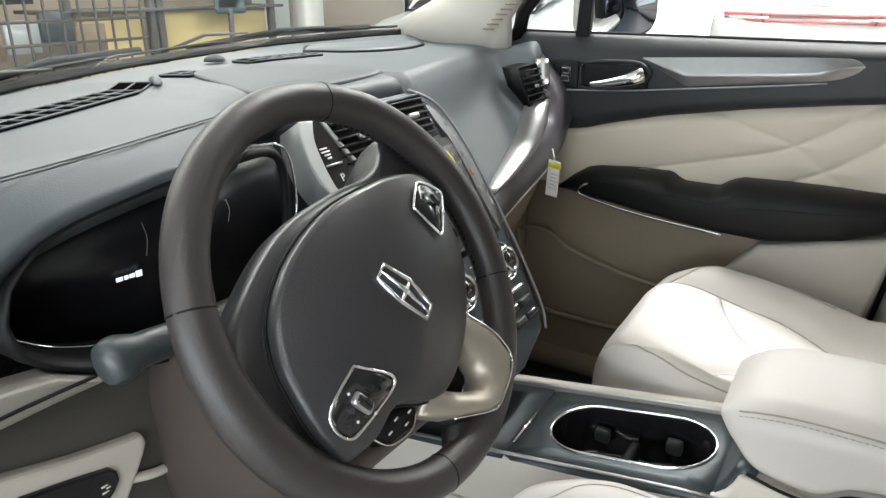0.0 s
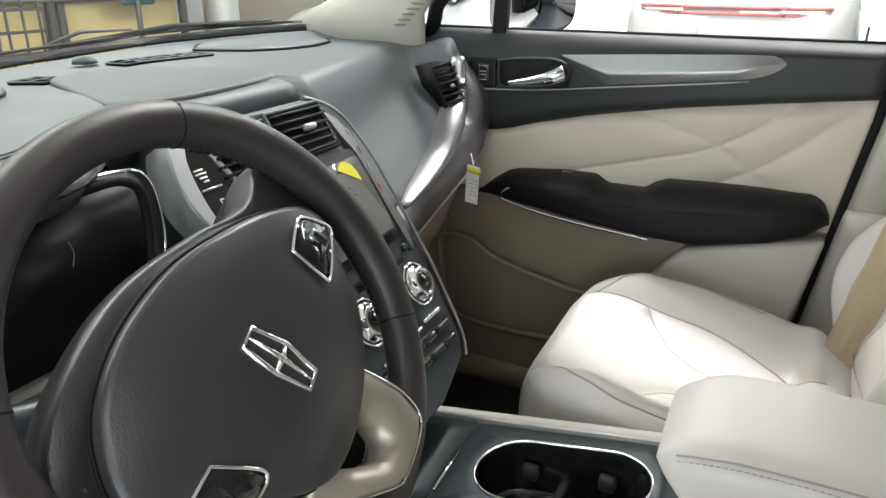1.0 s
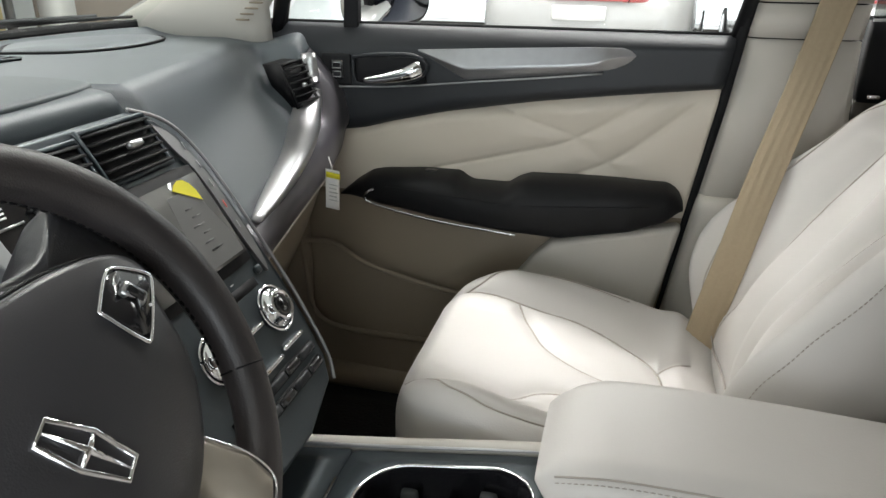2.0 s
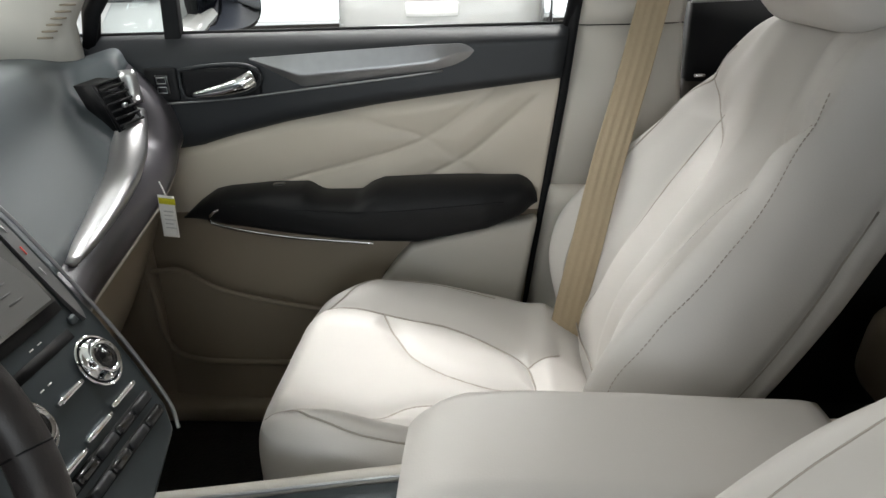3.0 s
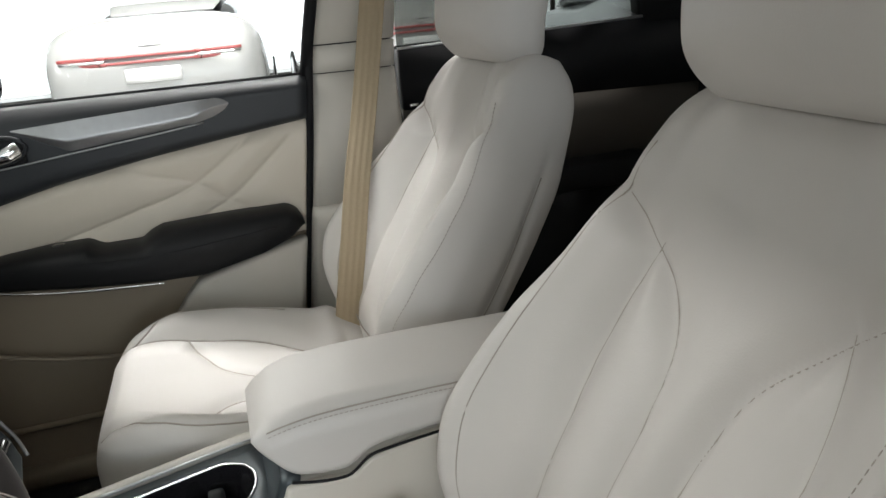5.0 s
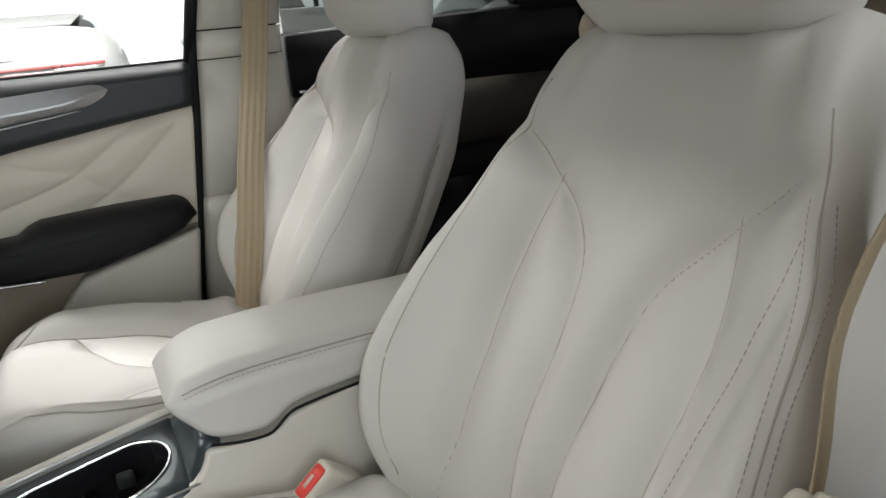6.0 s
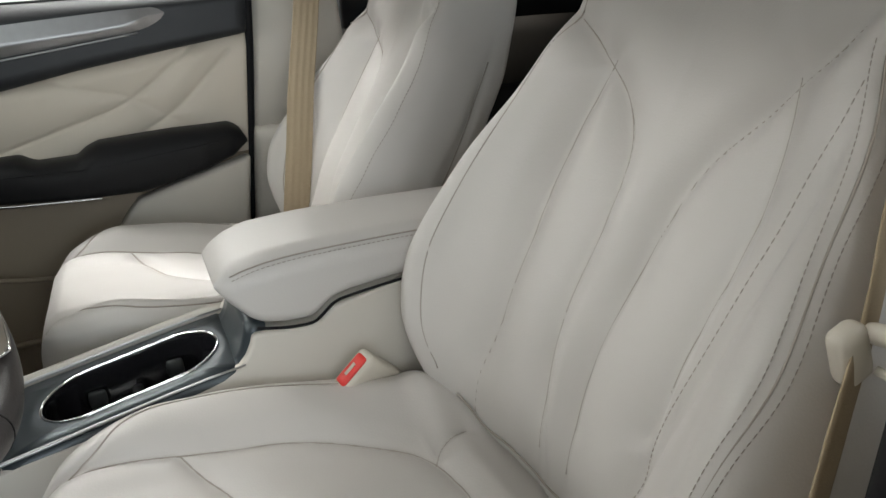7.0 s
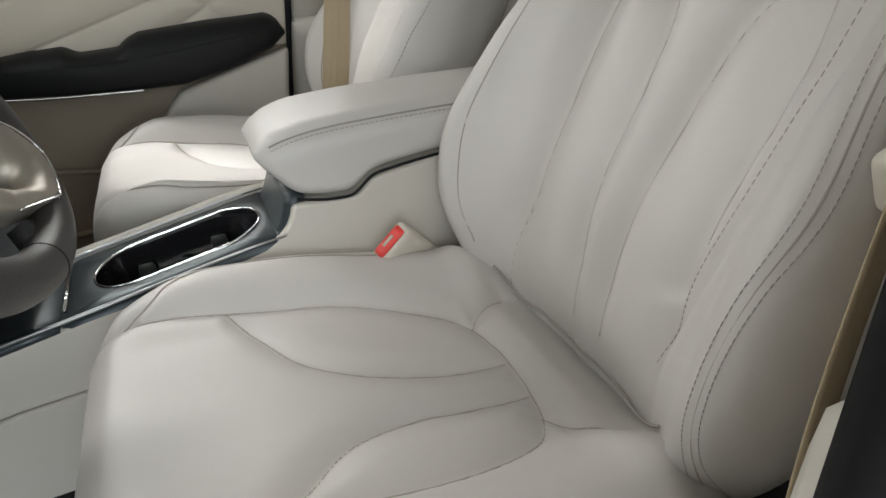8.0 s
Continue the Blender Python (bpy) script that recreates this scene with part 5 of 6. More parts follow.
def lid_mesh():
    """A padded lid in sections along its length: bowed nose, a chin under it, and a notch behind the chin."""
    top = [(-0.165, 0.826), (-0.15, 0.832), (0.0, 0.839), (0.10, 0.841), (0.165, 0.839), (0.195, 0.833), (0.210, 0.826), (0.220, 0.816)]
    low = [(-0.165, 0.796), (-0.15, 0.790), (0.01, 0.784), (0.079, 0.779), (0.098, 0.775), (0.108, 0.768), (0.120, 0.759), (0.130, 0.757), (0.155, 0.759), (0.178, 0.764), (0.190, 0.772), (0.202, 0.786), (0.212, 0.798), (0.220, 0.812)]
    rings = []
    ys = np.concatenate([np.linspace(-0.165, 0.07, 30), np.linspace(0.076, 0.20, 42), 0.20 + 0.020 * np.sin(np.linspace(0.1, math.pi / 2, 16))])
    for y, zt, zb in zip(ys, smooth_table(ys, top, 0.006), smooth_table(ys, low, 0.005)):
        nose = min(1.0, max(0.0, (y - 0.130) / 0.092))
        half = 0.085 * (1 - 0.30 * nose ** 5 - 0.06 * nose ** 2)
        cx_, hz = -0.022 - 0.012 * nose ** 3, (zt - zb) / 2
        rt, rb = min(0.028, 1.2 * hz), min(0.014, 0.6 * hz)
        flank = []
        for k in range(15):
            a = math.pi / 2 * k / 14
            flank.append((half - rt + rt * math.sin(a), zt - rt + rt * math.cos(a)))
        for k in range(9):
            a = math.pi / 2 * k / 8
            flank.append((half - rb + rb * math.cos(a), zb + rb - rb * math.sin(a)))
        roof_ = [(half - rt) * k / 8 for k in range(8)]
        side_ = [(x, zt) for x in roof_] + flank + [((half - rb) * k / 8, zb) for k in range(7, 0, -1)]
        loop = side_ + [(0.0, zb)] + [(-x, z) for x, z in side_[:0:-1]]
        ring = []
        for x, z in loop:
            z += 0.004 * (1 - (x / half) ** 2) if z > (zt + zb) / 2 else 0.0
            ring.append((cx_ + x, y, z))
        rings.append(ring)
    return loft(rings)


lid = part("armrest_lid", solid(lid_mesh()), CREAM, console, "padded cream leather armrest lid")
lid_line = cr([(-0.0940, 0.203, 0.8222), (-0.0981, 0.185, 0.8286), (-0.0991, 0.150, 0.8332), (-0.0991, 0.10, 0.8341), (-0.0991, 0.0, 0.8323), (-0.0991, -0.14, 0.8263)], 60)
part("lid_seam", tube(lid_line, 0.0010, 5), THREAD, lid)
# black tube in place of the shadow between lid and console
part("lid_gap_shade", tube(cr([(-0.1085, 0.186, 0.7640), (-0.1085, 0.155, 0.7565), (-0.1085, 0.128, 0.7545), (-0.1085, 0.116, 0.7600), (-0.1085, 0.100, 0.7720), (-0.1085, 0.079, 0.7765), (-0.1085, 0.01, 0.7815), (-0.1085, -0.10, 0.786)], 50), 0.0017, 6), BLACK, console, "dark line drawn for the shadow gap under the lid")
part("lid_thread", stitches([(x - 0.0032, y, z - 0.0040) for x, y, z in lid_line[::4]], 0.0055, 0.0006), THREAD, lid, "row of stitches")

# buckle beside the driver's seat
buckle = thing("belt_buckle", "pale plastic belt buckle with red release button", "buckle")
BM = Matrix.Translation((-0.127, 0.075, 0.676)) @ Matrix.Rotation(radians(-40), 4, "X") @ Matrix.Rotation(radians(-26), 4, "Y")
part("buckle_body", move(rbox(0.024, 0.052, 0.085, 0.007, (5, 8, 10)), BM), PALE, buckle)
part("release_button", move(rbox(0.015, 0.040, 0.010, 0.003, (4, 6, 3)), BM @ Matrix.Translation((0, 0, 0.0405))), RED, buckle, "red release button")
part("button_mark", move(rbox(0.004, 0.016, 0.001, 0.0003, (1, 1, 1)), BM @ Matrix.Translation((0, 0, 0.046))), PALE, buckle)
part("buckle_stalk", tube([(-0.125, 0.05, 0.650), (-0.122, 0.01, 0.60), (-0.12, -0.02, 0.55)], 0.012, 10, squash=0.6), BLACK, buckle)

# ---- shell of the car: pillars, roof, glass, floor ----


def strip_pillar(name, label, mirror):
    g = thing(name, label, "pillar trim", kind="structure")
    m = Matrix.Diagonal((mirror, 1, 1, 1))

    def sec(z, y0, y1, x0):
        return [(x0 + 0.05, y0 + 0.006, z), (x0 + 0.012, y0, z), (x0, y0 - 0.012, z), (x0 - 0.004, (y0 + y1) / 2, z), (x0, y1 + 0.012, z), (x0 + 0.012, y1, z), (x0 + 0.06, y1, z)]

    def piece(pname, rows, mt):
        part(pname, move(loft([sec(*r) for r in rows]), m), mt, g)
    piece("lower_trim", [(0.36, 0.10, -0.30, 0.655), (0.60, 0.072, -0.26, 0.660), (0.815, 0.040, -0.21, 0.668), (0.838, 0.036, -0.205, 0.670), (0.846, 0.034, -0.20, 0.684)], BEIGE)
    piece("middle_trim", [(0.8465, 0.034, -0.20, 0.684), (1.0, 0.010, -0.18, 0.686), (1.115, -0.004, -0.175, 0.688)], BEIGE)
    piece("joint_trim", [(1.118, -0.004, -0.175, 0.687), (1.17, -0.012, -0.178, 0.682)], BEIGE)
    piece("upper_trim", [(1.173, -0.012, -0.178, 0.683), (1.30, -0.035, -0.19, 0.66), (1.44, -0.06, -0.20, 0.60)], BEIGE)
    # added black backing, stops outside light leaking through the trim gaps
    piece("leak_backing", [(0.36, 0.096, -0.296, 0.690), (0.815, 0.036, -0.206, 0.694), (1.115, -0.008, -0.171, 0.700), (1.17, -0.016, -0.174, 0.694), (1.30, -0.039, -0.186, 0.672), (1.44, -0.064, -0.196, 0.612)], BLACK)
    return g


strip_pillar("pillar_right", "cream plastic pillar trim between the side doors", 1)
strip_pillar("pillar_left", "cream plastic pillar trim at the open driver's doorway", -1).location.y = 0.026
seal = thing("door_seal", "black rubber seal at the door's rear edge", "door seal", kind="structure")
part("seal_strip", tube([(0.698, edge_y(z) - 0.007, z) for z in np.linspace(0.40, 1.30, 40)], 0.0095, 8), BLACK, seal)
part("seal_strip_left", tube([(-0.722, edge_y(z) + 0.040, z) for z in np.linspace(0.40, 1.30, 40)], 0.016, 8), BLACK, seal)

for sg, nm in ((1, "windshield_pillar_right"), (-1, "windshield_pillar_left")):
    ap = thing(nm, "cream windshield pillar cover", "pillar trim", kind="structure")
    rings = []
    for k, (y, z, x, w) in enumerate([(1.00, 1.085, 0.665, 0.17), (0.93, 1.16, 0.655, 0.10), (0.84, 1.235, 0.645, 0.065), (0.70, 1.33, 0.625, 0.05), (0.55, 1.42, 0.60, 0.045), (0.45, 1.47, 0.585, 0.045)]):
        rings.append([(sg * (x + 0.045 * math.cos(a)), y + w * math.sin(a), z + 0.55 * w * math.sin(a) * 0.3) for a in np.linspace(0, 6.2832, 20, endpoint=False)])
    part("pillar_cover", loft(rings), BEIGE, ap)
    if sg > 0:
        for k in range(6):
            part("grip_slot", move(rbox(0.006, 0.026, 0.004, 0.0015, (2, 2, 2)), Matrix.Translation((0.620, 0.865 - 0.010 * k, 1.125 + 0.010 * k))), BEIGE_SHADED, ap)
    part("pillar_seal", tube([(sg * 0.70, 0.835, 1.10), (sg * 0.695, 0.82, 1.16), (sg * 0.675, 0.72, 1.27), (sg * 0.64, 0.50, 1.42)], 0.016, 8), BLACK, ap)

wind = thing("windshield", "clear windshield with black lower edge and wipers outside", "windshield", kind="structure")
gl = part("pane", sheet(np.linspace(-0.70, 0.70, 14), np.linspace(0, 1, 10), lambda x, v: Vector((x * (1 - 0.14 * v), base_y(x) + 0.03 + (0.46 - base_y(x)) * v, base_z(x) - 0.002 + 0.385 * v + 0.02 * math.sin(math.pi * v)))), WINDSHIELD, wind)
gl.visible_shadow = False
part("black_edge", sheet(np.linspace(-0.70, 0.70, 20), np.linspace(0, 1, 4), lambda x, v: Vector((x, base_y(x) + 0.02 + 0.008 * v, base_z(x) - 0.002 + 0.014 * v)), 0.004, (0, 1, 0)), BLACK, wind, "black lower edge")
part("edge_line", tube([(x, base_y(x) + 0.045, base_z(x) + 0.016) for x in np.linspace(-0.70, 0.70, 24)], 0.003, 6), DARK, wind)
for a, b in (((-0.34, 1.12, 1.083), (0.10, 1.31, 1.100)), ((0.20, 1.30, 1.096), (0.60, 1.16, 1.122))):
    wp = part("wiper", tube([a, ((a[0] + b[0]) / 2, (a[1] + b[1]) / 2 + 0.01, (a[2] + b[2]) / 2 + 0.012), b], 0.006, 8), BLACK, wind)
    part("wiper_arm", tube([(a[0] - 0.02, a[1] + 0.02, a[2]), (a[0] + 0.06, a[1] + 0.015, a[2] + 0.022), (a[0] + 0.16, a[1], a[2] + 0.020)], [0.003, 0.004, 0.002], 8), FRAMEDARK, wp)
hood = part("hood", sheet(np.linspace(-0.80, 0.80, 14), np.linspace(0, 1, 10), lambda x, v: Vector((x, base_y(x) + 0.08 + 0.95 * v, 1.02 - 0.04 * (x / 0.8) ** 2 - 0.10 * v * v)), -0.03, (0, 0, 1)), PAINT)
tagged(hood, "white painted engine hood", "hood", kind="structure")

roof = thing("car_roof", "beige cloth headliner under the roof", "car roof", kind="structure")
part("headliner", sheet(np.linspace(-0.62, 0.62, 14), np.linspace(-1.35, 0.47, 14), lambda x, y: Vector((x, y, 1.475 + 0.03 * (1 - (x / 0.62) ** 2) - 0.02 * max(0, (y - 0.2) / 0.27) ** 2)), 0.03, (0, 0, 1)), HEADLINER, roof)
for sg in (-1, 1):
    part("roof_rail", tube([(sg * 0.625, y, 1.465) for y in np.linspace(-1.35, 0.50, 10)], 0.028, 10), BEIGE, roof)

# passenger window and mirror triangle
wn2 = thing("side_window", "clear passenger side window in black frame", "window", kind="structure")
pane = part("pane", sheet(np.linspace(0, 0.69, 8), np.linspace(0, 1, 5), lambda y, v: Vector((0.712 - 0.07 * v, y * (1 - 0.25 * v), 1.105 + 0.34 * v))), GLASS, wn2)
pane.visible_shadow = False
pane2 = part("quarter_pane", slab([(0.70, 1.10), (0.84, 1.10), (0.72, 1.26), (0.69, 1.28)], 0.003, "x", 0.705), GLASS, wn2)
pane2.visible_shadow = False
soft(part("divider", slab([(0.672, 1.10), (0.702, 1.10), (0.690, 1.30), (0.665, 1.30)], 0.02, "x", 0.695), BLACK, wn2), 0.003)
part("rear_frame", tube([(0.706, 0.010, 1.112), (0.690, -0.006, 1.20), (0.66, -0.03, 1.32), (0.63, -0.05, 1.43)], 0.012, 8), BLACK, wn2)
part("sill_strip", tube([(0.708, y, 1.119) for y in np.linspace(0.01, 0.86, 10)], 0.004, 6), BLACK, wn2)
part("lock_knob_hole", move(rbox(0.012, 0.016, 0.003, 0.001, (3, 3, 1)), Matrix.Translation((0.693, 0.065, 1.1095))), BLACK, door)

mirror = thing("door_mirror", "white outside mirror with dark glass", "mirror")
MM = Matrix.Translation((0.93, 0.712, 1.168)) @ Matrix.Rotation(radians(-20), 4, "Z")


def shell_fn(P):
    P = P.copy()
    f = np.clip((P[:, 1] + 0.05) / 0.1, 0, 1)
    P[:, 0] *= 1 - 0.25 * f
    P[:, 2] *= 1 - 0.25 * f
    P[:, 2] += 0.015 * P[:, 0] / 0.12
    return P


part("housing", move(rbox(0.235, 0.115, 0.175, 0.056, (20, 12, 16), shell_fn), MM), PAINT, mirror)


def rounded_plate(hx_, hz_, y0, y1):
    ring = [(hx_ * math.copysign(abs(math.cos(a)) ** 0.6, math.cos(a)), hz_ * math.copysign(abs(math.sin(a)) ** 0.6, math.sin(a))) for a in np.linspace(0, 6.2832, 40, endpoint=False)]
    return loft([[(x, y, z) for x, z in ring] for y in (y1, y0)])


part("glass_bed", move(rounded_plate(0.100, 0.070, -0.062, -0.04), MM @ Matrix.Rotation(radians(-3), 4, "Y")), BLACK, mirror)
part("mirror_glass", move(rounded_plate(0.093, 0.063, -0.0655, -0.06), MM @ Matrix.Rotation(radians(-3), 4, "Y")), mat("tinted_mirror", (0.05, 0.056, 0.075), 0.02, metal=1.0, var=0, bump=0), mirror)
part("mirror_arm", tube([(0.715, 0.70, 1.10), (0.78, 0.70, 1.11), (0.86, 0.69, 1.14)], 0.03, 10, squash=0.6), PAINT, mirror)

# passenger belt
belt = thing("seat_belt", "tan webbing seat belt hanging beside the passenger seat", "seat belt")
bp_ = cr([(0.655, -0.165, 1.40), (0.655, -0.131, 1.238), (0.602, -0.084, 1.06), (0.537, -0.040, 0.93), (0.496, -0.008, 0.808), (0.492, 0.016, 0.69), (0.490, 0.036, 0.57)], 40)
part("webbing", sheet(range(40), np.linspace(-1, 1, 29), lambda i, v: Vector(bp_[i]) + Vector((0.006 * v + 0.0015 * v * v - 0.0004 * math.cos(v * 12.6), 0.0235 * v, 0.003 * v)), 0.0015), BELT, belt)
part("belt_stop", move(rbox(0.008, 0.010, 0.010, 0.003, (3, 3, 3)), Matrix.Translation((0.520, 0.03, 0.640))), BLACK, belt)

# driver's belt and guide on the pillar side
belt2 = thing("seat_belt", "tan belt running through a pale guide at the driver's seat", "seat belt")
b2 = cr([(-0.64, -0.36, 1.30), (-0.572, -0.215, 1.09), (-0.556, -0.157, 0.985), (-0.586, -0.098, 0.905), (-0.604, -0.055, 0.845), (-0.622, -0.010, 0.745), (-0.645, 0.03, 0.60), (-0.66, 0.05, 0.42)], 50)
wd = Vector((0.34, -0.84, -0.30)).normalized()
part("webbing", sheet(range(50), np.linspace(-1, 1, 7), lambda i, v: Vector(b2[i]) + wd * 0.0235 * v + Vector((0.0015 * v * v, 0, 0)), 0.0015), BELT, belt2)
gd = part("belt_guide", move(rbox(0.016, 0.022, 0.038, 0.007, (6, 6, 8)), Matrix.Translation((-0.592, -0.070, 0.888)) @ Matrix.Rotation(radians(-20), 4, "X")), PALE, belt2, "pale plastic belt guide")
part("guide_bar", move(rbox(0.056, 0.009, 0.013, 0.004, (8, 3, 4)), Matrix.Translation((-0.622, -0.078, 0.905)) @ Matrix.Rotation(radians(10), 4, "Y") @ Matrix.Rotation(radians(-20), 4, "X")), PALE, gd)
part("guide_loop", tube(cr([(-0.600, -0.082, 0.878), (-0.625, -0.088, 0.872), (-0.648, -0.082, 0.882), (-0.652, -0.076, 0.90)], 16), 0.0028, 8), PALE, gd)

# floor, sills, firewall, kick panels
floor_ = thing("car_floor", "black carpeted car floor", "car floor", kind="structure")
part("floor_pan", slab([(-0.74, -1.35), (0.74, -1.35), (0.74, 1.15), (-0.74, 1.15)], 0.04, "z", 0.33), CARPET, floor_)
part("floor_mat", move(rbox(0.44, 0.50, 0.016, 0.007, (12, 12, 2)), Matrix.Translation((0.36, 0.64, 0.378))), CARPET, floor_, "black floor mat")
part("floor_mat", move(rbox(0.42, 0.50, 0.016, 0.007, (12, 12, 2)), Matrix.Translation((-0.38, 0.62, 0.378))), CARPET, floor_, "black floor mat")
part("toe_board", sheet(np.linspace(-0.72, 0.72, 4), np.linspace(0, 1, 6), lambda x, v: Vector((x, 0.88 + 0.30 * v ** 0.6, 0.37 + 0.70 * v)), 0.02, (0, 1, 0)), CARPET, floor_)
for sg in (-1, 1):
    part("sill_plate", move(rbox(0.10, 1.10, 0.05, 0.015, (4, 10, 3)), Matrix.Translation((sg * 0.665, 0.45, 0.395))), BEIGE_SHADED, floor_)
    part("kick_panel", move(rbox(0.03, 0.30, 0.62, 0.012, (3, 6, 8)), Matrix.Translation((sg * 0.66, 0.93, 0.66))), BEIGE_SHADED, floor_)
pedal = thing("pedal", "black ribbed foot pedal below the steering wheel", "pedal", "pedals")
pp = part("pad", move(rbox(0.075, 0.02, 0.10, 0.006, (6, 3, 8)), Matrix.Rotation(radians(-35), 4, "X")), RUBBER, pedal)
for k in range(5):
    part("rib", move(rbox(0.070, 0.006, 0.006, 0.002, (2, 2, 2)), Matrix.Rotation(radians(-35), 4, "X") @ Matrix.Translation((0, -0.012, -0.036 + 0.018 * k))), BLACK, pp)
part("lever", tube([(0, 0.01, 0.02), (0, 0.10, 0.14), (0, 0.18, 0.32)], 0.008, 8), BLACK, pedal)
pedal.location = (-0.37, 0.77, 0.50)
copy_thing(pedal, pose(-0.25, 0.80, 0.48))

# rear of the cabin: the shade there is put into its dark colours
rdoor = thing("rear_door", "rear door panel with shade put into its dark colours", "car door")
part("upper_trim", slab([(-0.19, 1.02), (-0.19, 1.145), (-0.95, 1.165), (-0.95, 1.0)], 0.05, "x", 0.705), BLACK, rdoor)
part("insert_panel", slab([(-0.19, 0.84), (-0.19, 1.022), (-0.95, 1.002), (-0.95, 0.84)], 0.04, "x", 0.715), mat("shaded_rear_panel", (0.065, 0.056, 0.046), 0.6, var=0.06, bump=0.1), rdoor)
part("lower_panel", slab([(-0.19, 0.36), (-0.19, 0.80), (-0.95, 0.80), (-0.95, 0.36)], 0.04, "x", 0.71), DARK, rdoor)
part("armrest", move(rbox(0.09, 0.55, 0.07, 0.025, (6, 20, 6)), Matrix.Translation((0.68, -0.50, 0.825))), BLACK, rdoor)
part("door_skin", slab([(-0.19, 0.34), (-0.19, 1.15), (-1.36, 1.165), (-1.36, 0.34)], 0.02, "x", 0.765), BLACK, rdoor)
part("latch", move(rbox(0.01, 0.02, 0.008, 0.003, (3, 3, 3)), Matrix.Translation((0.702, -0.21, 1.03))), CHROME, rdoor)
rw = thing("rear_window", "dark tinted rear side window", "window", kind="structure")
rg = part("pane", slab([(-0.19, 1.14), (-0.19, 1.40), (-0.80, 1.42), (-0.90, 1.16)], 0.004, "x", 0.72), glass("tinted_glass", (0.45, 0.47, 0.46)), rw)
rg.visible_shadow = False
part("frame_strip", tube([(0.716, -0.19, 1.146), (0.716, -0.80, 1.163)], 0.004, 6), SATIN, rw)
part("frame_rear", slab([(-0.78, 1.15), (-0.74, 1.45), (-1.35, 1.45), (-1.35, 1.15)], 0.06, "x", 0.70), BLACK, rw)
part("top_rail", tube([(0.70, -0.15, 1.42), (0.70, -0.85, 1.43)], 0.02, 8), BLACK, rw)
shell = thing("rear_shell", "dark inside of the car's rear body", "car body", kind="structure")
part("left_side", slab([(-0.30, 0.33), (-0.22, 1.12), (-1.35, 1.16), (-1.35, 0.33)], -0.05, "x", -0.70), BEIGE_SHADED, shell)
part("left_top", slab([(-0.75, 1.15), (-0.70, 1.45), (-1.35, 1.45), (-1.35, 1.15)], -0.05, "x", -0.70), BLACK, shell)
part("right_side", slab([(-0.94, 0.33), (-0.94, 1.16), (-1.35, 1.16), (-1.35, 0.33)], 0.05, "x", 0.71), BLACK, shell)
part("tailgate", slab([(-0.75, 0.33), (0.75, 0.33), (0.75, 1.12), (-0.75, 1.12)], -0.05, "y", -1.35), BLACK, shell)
# the bench's beige is darkened to stand for the cabin's shade
bench = thing("rear_bench", "rear bench in beige darkened to stand for shade", "car seat")
part("cushion", move(rbox(1.22, 0.46, 0.18, 0.06, (30, 16, 8)), Matrix.Translation((0.0, -0.72, 0.56)) @ Matrix.Rotation(radians(8), 4, "X")), BEIGE_SHADED, bench)
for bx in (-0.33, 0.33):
    part("backrest", move(rbox(0.58, 0.14, 0.60, 0.06, (20, 8, 20)), Matrix.Translation((bx, -1.02, 0.88)) @ Matrix.Rotation(radians(-24), 4, "X")), BEIGE_SHADED, bench)
    part("headrest", move(rbox(0.24, 0.10, 0.16, 0.04, (12, 8, 10)), Matrix.Translation((bx, -1.17, 1.24)) @ Matrix.Rotation(radians(-15), 4, "X")), BEIGE_SHADED, bench)

# ---- showroom ----
ground = part("ground", slab([(-30, -30), (30, -30), (30, 30), (-30, 30)], -0.1, "z", 0.0), TILE)
tagged(ground, "pale polished showroom floor", "floor", kind="structure")
for nm, poly, ax, at in (("wall_north", [(-14, 0), (16, 0), (16, 4), (-14, 4)], "y", 9.5), ("wall_south", [(-14, 0), (16, 0), (16, 4), (-14, 4)], "y", -9.2)):
    tagged(part(nm, slab(poly, 0.2, ax, at), WALLPAINT), "white painted showroom wall", "wall", kind="structure")
ceil = part("ceiling", slab([(-9, -9), (14, -9), (14, 9.5), (-9, 9.5)], 0.2, "z", 4.0), WALLPAINT)
tagged(ceil, "white showroom ceiling", "ceiling", kind="structure")
# glazed shopfronts with daylight behind
day = glow("daylight_outside", (0.95, 0.98, 1.0), 1.6)
for nm, gx, bx in (("wall_east", 13.0, 16.0), ("wall_west", -9.0, -12.0)):
    we = thing(nm, "glazed shopfront with slim dark mullions", "wall", kind="structure")
    for y in (-9, -6.7, -4.4, 4.8, 7.1, 9.4):
        part("mullion", move(rbox(0.10, 0.08, 4.0, 0.01, (2, 2, 2)), Matrix.Translation((gx, y, 2.0))), FRAMEDARK, we)
    for z in (0.1, 2.6, 3.9):
        part("transom", move(rbox(0.10, 18.5, 0.10, 0.01, (2, 2, 2)), Matrix.Translation((gx, 0.2, z))), FRAMEDARK, we)
    back = part("backdrop", slab([(-14, -1), (14, -1), (14, 6), (-14, 6)], 0.1, "x", bx), day)
    tagged(back, "plain bright daylight outside the shopfront", "backdrop", kind="structure")

fixture_mat = glow("lamp_panel", (1.0, 0.97, 0.92), 6.0)
